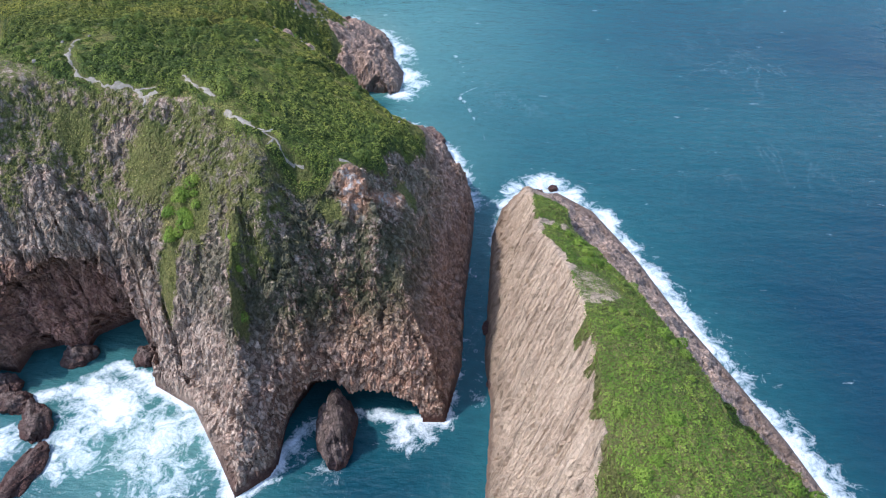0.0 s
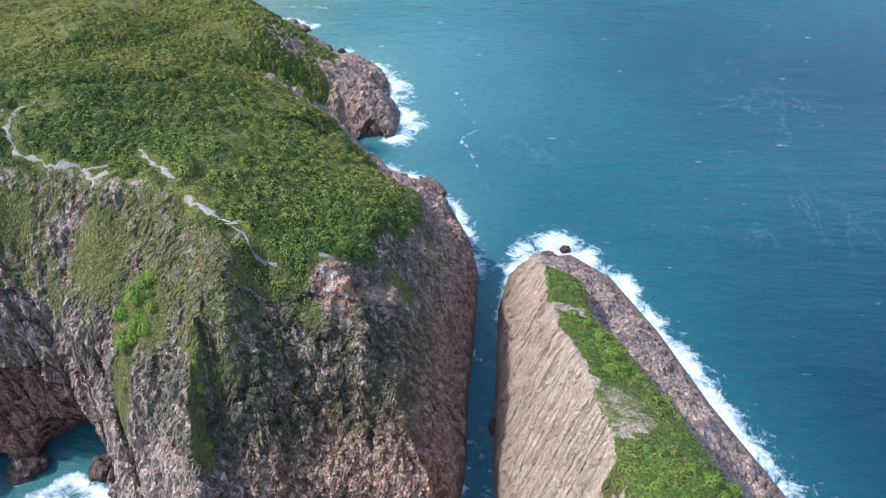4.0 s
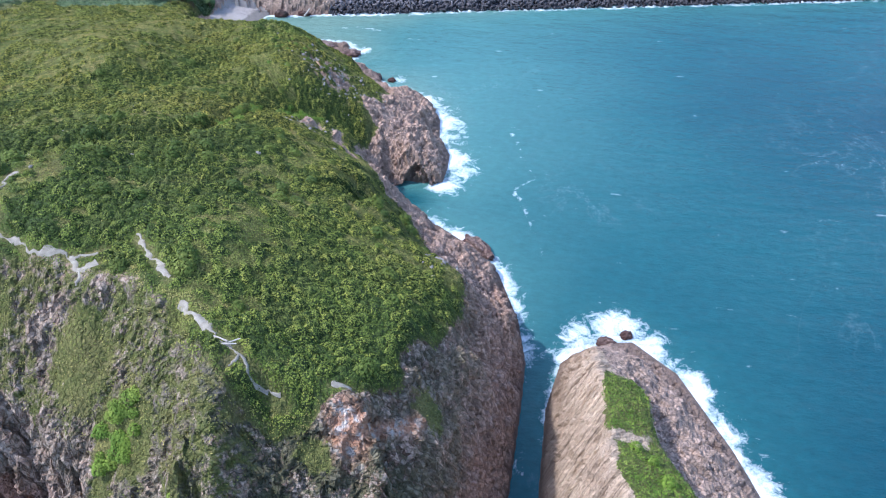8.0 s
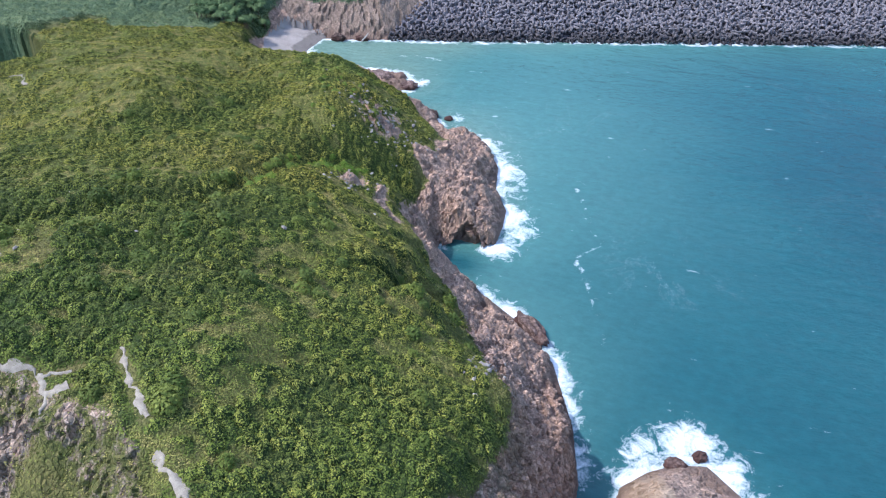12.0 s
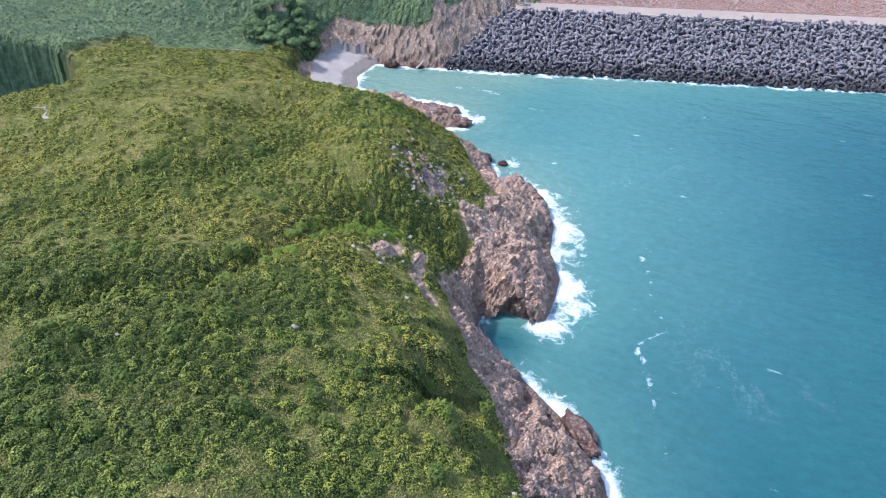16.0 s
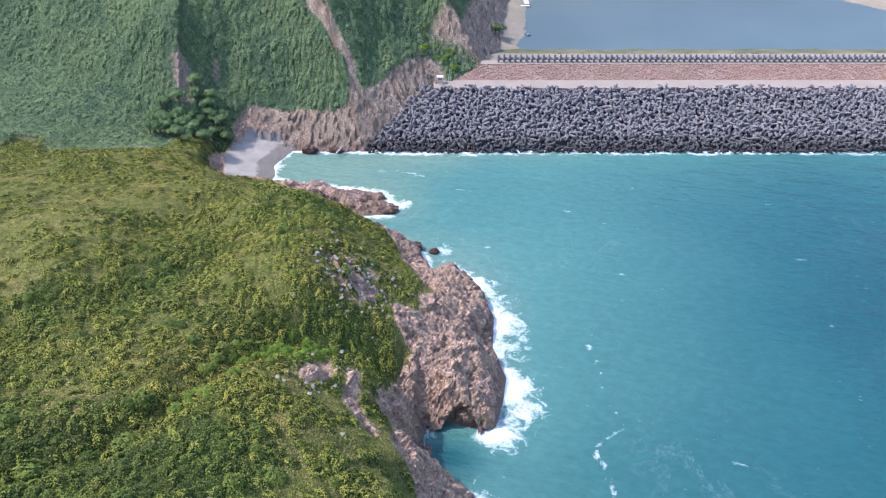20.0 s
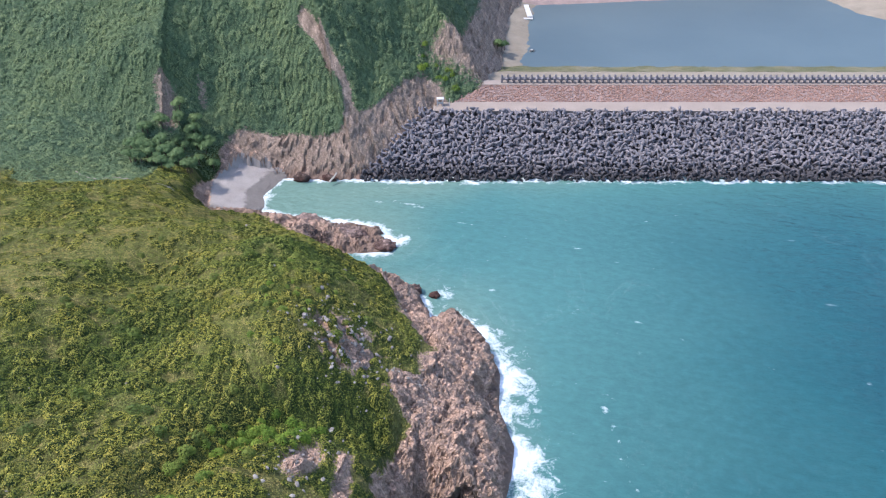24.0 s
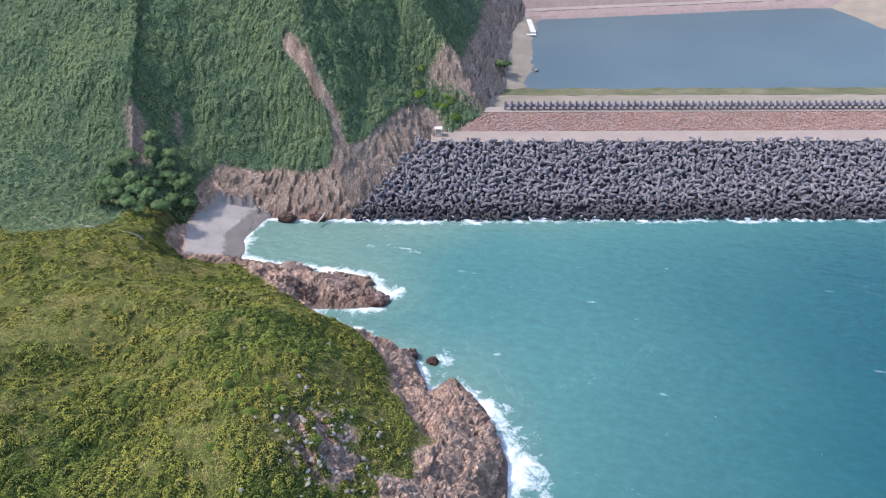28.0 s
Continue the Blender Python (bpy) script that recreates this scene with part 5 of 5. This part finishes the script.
def plant(count, x0, x1, y0, y1, seed, kinds, label, group, small=0.6, big=1.5, on_stack=False):
    r, n = np.random.RandomState(seed), 0
    while n < count:
        x, y = r.uniform(x0, x1), r.uniform(y0, y1)
        if on_stack:
            i, j = int((x - 3) / 0.42), int((y - 26) / 0.3)
            z, veg = SZ[j, i], SVEG[j, i]
        else:
            z, veg = (float(v) for v in ground_at(np.array(x), np.array(y)))
            if trail_far(np.array([x]), np.array([y]))[0] < 2:
                veg = 0
        n += 0.02
        if veg < 0.55:
            continue
        s = r.uniform(small, big)
        ob = new("bush", kinds[int(r.randint(len(kinds)))])
        ob.matrix_world = pose(x, y, z - 0.25, 0, 0, r.uniform(0, 360)) @ Matrix.Diagonal((s, s, s * r.uniform(0.8, 1.2), 1))
        tagged(ob, label, "bush", group)
        n += 0.98


plant(30, -63, -54, 121, 129, 61, BUSHES, "bright green leafy bush growing on the cliff ledges", "bushes on the cliff", 0.5, 1.2)
plant(5, -46, -39, 104, 118, 62, BUSHES, "bright green leafy bush growing on the rock rib", "bushes on the rib", 0.4, 0.9)
plant(52, 28, 60, 55, 150, 63, BUSHES, "bright green leafy bush on the crown of the sea stack", "bushes on the stack", 0.5, 1.2, True)
plant(32, -70, -56, 246, 258, 66, BUSHES, "bright green bush along the crest of the knoll", "bushes on the crest", 0.5, 1.1)
plant(30, -75, -66, 216, 250, 67, BUSHES, "bright green bush along the crest of the knoll", "bushes on the crest", 0.5, 1.1)
plant(24, -80, -62, 268, 302, 68, BUSHES, "bright green bush on the rounded top of the knoll", "bushes on the crest", 0.4, 0.95)
plant(58, -95, -10, 132, 230, 64, BRUSH, "rounded green bush standing above the headland scrub", "bushes on the headland", 0.9, 1.7)
plant(34, -120, -50, 230, 330, 65, BRUSH, "rounded dark green bush among the dry grass", "bushes among the grass", 0.7, 1.4)


plant(12, -77, -60, 461, 474, 69, BUSHES, "bright green bush on the slope above the shelter", "bushes above the shelter", 0.8, 1.6)


def tree_parts(k):
    """A small tree: tapered leaning trunk with limbs, and a ragged crown of leaf sprays."""
    r = np.random.RandomState(70 + k)
    bm = bmesh.new()

    def tube(a, b, r0, r1):
        a, b = Vector(a), Vector(b)
        q = (b - a).to_track_quat("Z", "Y")
        rings = [[bm.verts.new(p + q @ Vector((rad * math.cos(t * 1.0472), rad * math.sin(t * 1.0472), 0))) for t in range(6)] for p, rad in ((a, r0), ((a + b) / 2 + Vector((0.08, 0.05, 0)), (r0 + r1) / 2), (b, r1))]
        for lo, hi in zip(rings, rings[1:]):
            for t in range(6):
                bm.faces.new((lo[t], lo[(t + 1) % 6], hi[(t + 1) % 6], hi[t]))
    tube((0, 0, -0.5), (0.15, 0.1, 2.6), 0.2, 0.12)
    ends = []
    for t in range(5):
        a = t * 1.257 + r.uniform(-0.3, 0.3)
        end = (1.5 * math.cos(a), 1.5 * math.sin(a), 3.4 + r.uniform(-0.4, 0.9))
        tube((0.1, 0.08, 1.7 + 0.15 * t), end, 0.09, 0.03)
        ends.append(end)
    trunk = bpy.data.meshes.new("trunk")
    bm.to_mesh(trunk)
    bm.free()
    trunk.materials.append(M_BARK)
    px, py, pz = (np.array([e[c] for e in ends] + [0.2]) for c in range(3))
    pz[-1] = 4.3
    ob = leaf_cover("crown", px * 0.9, py * 0.9, pz - 0.4, 1.1 + 0.35 * r.rand(6), 1.0 + 0.4 * r.rand(6), M_TREE, "", "", 190, 0.22, 80 + k)
    crown = ob.data
    bpy.data.objects.remove(ob)
    return trunk, crown


TREES = [tree_parts(k) for k in range(3)]
r = np.random.RandomState(91)
for k in range(49):
    if k >= 46:
        x, y = -47.3 + 1.6 * (k - 47), 547 + 3.0 * (k - 47)
        z = float(max(ground_at(np.array(x), np.array(y))[0], 12.0))
    while k < 46:
        x, y = r.uniform(-174, -139), r.uniform(378, 414)
        z, veg = (float(v) for v in ground_at(np.array(x), np.array(y)))
        if veg > 0.5 and z > 4:
            break
    trunk, crown = TREES[k % 3]
    tree = new("tree")
    tree.matrix_world = pose(x, y, z, 0, 0, r.uniform(0, 360)) @ Matrix.Scale(r.uniform(0.8, 1.35), 4)
    if k < 46:
        tagged(tree, "dark green broadleaf tree in the wood behind the beach", "tree", "trees behind the beach")
    else:
        tagged(tree, "dark green broadleaf tree standing on the pool's bank", "tree", "trees by the pool")
    for child, data in (("trunk", trunk), ("crown", crown)):
        ob = new(child, data)
        ob.parent = tree


def boulder(x, y, z, rx, ry, rz, turn, material, label, seed, category="boulder"):
    """A rough, faceted rock."""
    bm = bmesh.new()
    bmesh.ops.create_icosphere(bm, subdivisions=4, radius=1)
    off = Vector((seed * 7.1, seed * 3.3, seed * 1.7))
    for v in bm.verts:
        p = v.co.copy()
        k = 1 + 0.3 * noise.noise(p * 1.3 + off) + 0.16 * noise.noise(p * 3.1 + off)
        c = noise.cell(p * 3.5 + off)
        v.co = Vector((p.x * rx, p.y * ry, p.z * rz)) * (k + 0.09 * c)
    ob = part("boulder", bm, material)
    add_value(ob.data, "block", [0.25 + 0.5 * noise.cell(v.co * 0.6 + off) for v in ob.data.vertices])
    ob.matrix_world = pose(x, y, z, 0, 0, turn)
    return tagged(ob, label, category, "boulders along the shore")


for k, (x, y, z, rx, ry, rz, turn, mat, label) in enumerate((
        (-23.5, 97, 1.0, 4.2, 9.0, 8.0, 6, M_BOULDER, "brown wave-worn rock at the cave mouth"),
        (-93, 99, 0.3, 3.2, 6.0, 3.2, 25, M_BOULDER, "dark wet rock standing in the surf"),
        (-90, 86, 0.0, 3.2, 8.0, 2.6, -12, M_BOULDER, "long dark reef rock in the surf"),
        (-100, 104, 0.3, 4.0, 3.0, 3.0, 0, M_BOULDER, "dark wet rock at the foot of the alcove"),
        (-91, 119, 0.4, 4.5, 3.0, 3.6, 12, M_BOULDER, "dark broken rock between the two caves"),
        (-74, 119, 0.4, 3.0, 3.0, 3.6, 50, M_BOULDER, "dark broken rock beside the cave"),
        (-105, 109, 0.3, 4.0, 3.0, 3.4, 0, M_BOULDER, "dark wet rock at the foot of the alcove"),
        (-4.5, 228.5, 0.6, 2.6, 7.0, 3.0, 38, M_SHELF, "long brown slab leaning off the shore rock"),
        (36.5, 196.0, 0.1, 1.9, 1.4, 1.3, 20, M_BOULDER, "dark rock awash off the tip of the stack"),
        (31, 192.5, 0.2, 2.6, 2.0, 1.6, 0, M_SHELF, "broken rock at the tip of the stack"),
        (-55, 339.5, 0.4, 3.0, 2.2, 3.0, 30, M_SHELF, "pink rock knob beside the cleft"),
        (-48, 339, 0.2, 1.6, 1.4, 1.3, 0, M_BOULDER, "small wet boulder in the cleft"),
        (-70, 364, 0.4, 4.0, 3.0, 2.2, 15, M_SHELF, "rounded brown rock at the end of the spit"),
        (-84, 368, 2.2, 6.0, 4.0, 1.5, 170, M_SHELF, "hummocky brown rock along the spit"),
        (-100, 372, 3.4, 5.0, 3.5, 1.6, 160, M_SHELF, "hummocky brown rock along the spit"),
        (12.5, 112, 0.0, 1.4, 2.2, 1.6, 0, M_BOULDER, "dark boulder in the narrow gap"),
        (12, 131, 0.0, 1.2, 2.6, 1.5, 0, M_BOULDER, "dark boulder in the narrow gap"),
        (-115, 406.5, 1.0, 3.5, 2.0, 2.2, 5, M_BOULDER, "dark rock at the foot of the wooded hill"),
        (-104, 409, 0.6, 3.0, 1.8, 1.8, -5, M_BOULDER, "dark rock at the foot of the wooded hill"))):
    boulder(x, y, z, rx, ry, rz, turn, mat, label, k + 1)

r = np.random.RandomState(95)
px = np.r_[r.normal(-58, 6, 260), r.normal(-57, 3, 60), r.normal(-11, 3, 50), r.uniform(-110, -30, 40)]
py = np.r_[r.normal(280, 6.5, 260), r.normal(246, 7, 60), r.normal(189, 7, 50), r.uniform(150, 330, 40)]
pz, _ = ground_at(px, py)
scatter_stones("hill_stones", np.c_[px, py, pz - 0.05], r.uniform(0.2, 0.8, len(px)) ** 2.2 + 0.12, M_STONE, "pale loose stones scattered over the slopes", "stones", 96)
px, py = r.uniform(-100, -90, 160), r.uniform(358.5, 363.5, 160)
scatter_stones("inlet_stones", np.c_[px, py, ground_at(px, py)[0] + 0.1], r.uniform(0.3, 0.7, 160), M_BOULDER, "dark boulders filling the small inlet", "stones", 97)


def box(name, x0, x1, y0, y1, z0, z1, material, parent=None, label="", bevel=0.06):
    bm = bmesh.new()
    bmesh.ops.create_cube(bm, size=1)
    for v in bm.verts:
        v.co = Vector(((x0 + x1) / 2 + v.co.x * (x1 - x0), (y0 + y1) / 2 + v.co.y * (y1 - y0), (z0 + z1) / 2 + v.co.z * (z1 - z0)))
    bmesh.ops.bevel(bm, geom=list(bm.edges), offset=bevel, segments=2, affect="EDGES")
    return part(name, bm, material, parent, label)


def empty_at(name, u, v, z, turn=9.38):
    ob = new(name)
    at = dam(u, v, z)
    ob.matrix_world = pose(at.x, at.y, at.z, 0, 0, turn)
    return ob


hut = tagged(empty_at("shelter", 33.0, 37.5, 16.95), "small white concrete shelter at the end of the road", "shelter")
for a, b in ((-1.2, -1.0), (1.2, -1.0), (-1.2, 1.0), (1.2, 1.0)):
    box("post", a - 0.2, a + 0.2, b - 0.2, b + 0.2, 0, 2.9, M_WHITE, hut, "", 0.03)
box("roof", -1.6, 1.6, -1.4, 1.4, 2.9, 3.2, M_WHITE, hut, "flat white roof slab")
box("back_wall", -1.0, 1.0, 0.88, 1.08, 0, 1.1, M_WHITE, hut, "", 0.03)
box("base_slab", -1.8, 1.8, -1.6, 1.6, -0.3, 0.06, M_ROAD, hut)
pole = tagged(empty_at("sign_post", 37.0, 36.5, 16.95), "thin white post beside the shelter", "post")
box("pole", -0.12, 0.12, -0.12, 0.12, 0, 3.6, M_WHITE, pole, "", 0.03)
box("base", -0.3, 0.3, -0.3, 0.3, -0.2, 0.15, M_ROAD, pole, "", 0.03)
pier = tagged(empty_at("landing_pier", 90.0, 204.0, 8.0), "white concrete landing pier at the pool's edge", "pier")
box("deck", -1.6, 1.6, -2, 26, 1.1, 1.7, M_WHITE, pier)
box("landing", -6.5, 1.6, -5, -2.05, 0.3, 0.9, M_WHITE, pier)
for k in range(5):
    box("pile", -0.5, 0.5, 1 + k * 5.6, 1.9 + k * 5.6, -4, 1.08, M_WHITE, pier)
raft = tagged(empty_at("raft", 84.5, 138, 8.0, 30), "small dark raft floating on the pool", "raft")
box("deck", -1.6, 1.6, -1.0, 1.0, 0.35, 0.55, M_DECK, raft)
for k in (-1.1, 1.1):
    box("float", k - 0.35, k + 0.35, -1.1, 1.1, -0.25, 0.33, M_WHITE, raft)
box("locker", -0.6, 0.6, -0.4, 0.4, 0.56, 1.2, M_WHITE, raft)


def log(x, y, z, length, rad, turn, tilt, label):
    bm = bmesh.new()
    rings = []
    for k in range(9):
        s = k / 8 - 0.5
        w = rad * (1 - 0.35 * (s + 0.5)) * (1 + 0.12 * math.sin(k * 2.1))
        rings.append([bm.verts.new((s * length, w * math.cos(a * 0.785) + 0.25 * rad * math.sin(k), w * math.sin(a * 0.785))) for a in range(8)])
    for lo, hi in zip(rings, rings[1:]):
        for a in range(8):
            bm.faces.new((lo[a], lo[(a + 1) % 8], hi[(a + 1) % 8], hi[a]))
    bm.faces.new(rings[0][::-1])
    bm.faces.new(rings[-1])
    bmesh.ops.recalc_face_normals(bm, faces=bm.faces)
    ob = part("log", bm, M_WOOD)
    ob.matrix_world = pose(x, y, z, 0, tilt, turn)
    tagged(ob, label, "log")


log(-101.5, 406.5, 2.6, 5.5, 0.4, 70, -20, "bleached drift log on the rocks below the wood")
for x, y, ln, turn in ((-38.6, 130.6, 3.8, 5), (-38.0, 131.4, 3.2, 30), (-39.4, 131.6, 2.6, 160)):
    log(x, y, float(ground_at(np.array(x), np.array(y))[0]) + 0.35, ln, 0.15, turn, 0, "bleached dead branch lying beside the cliff path")
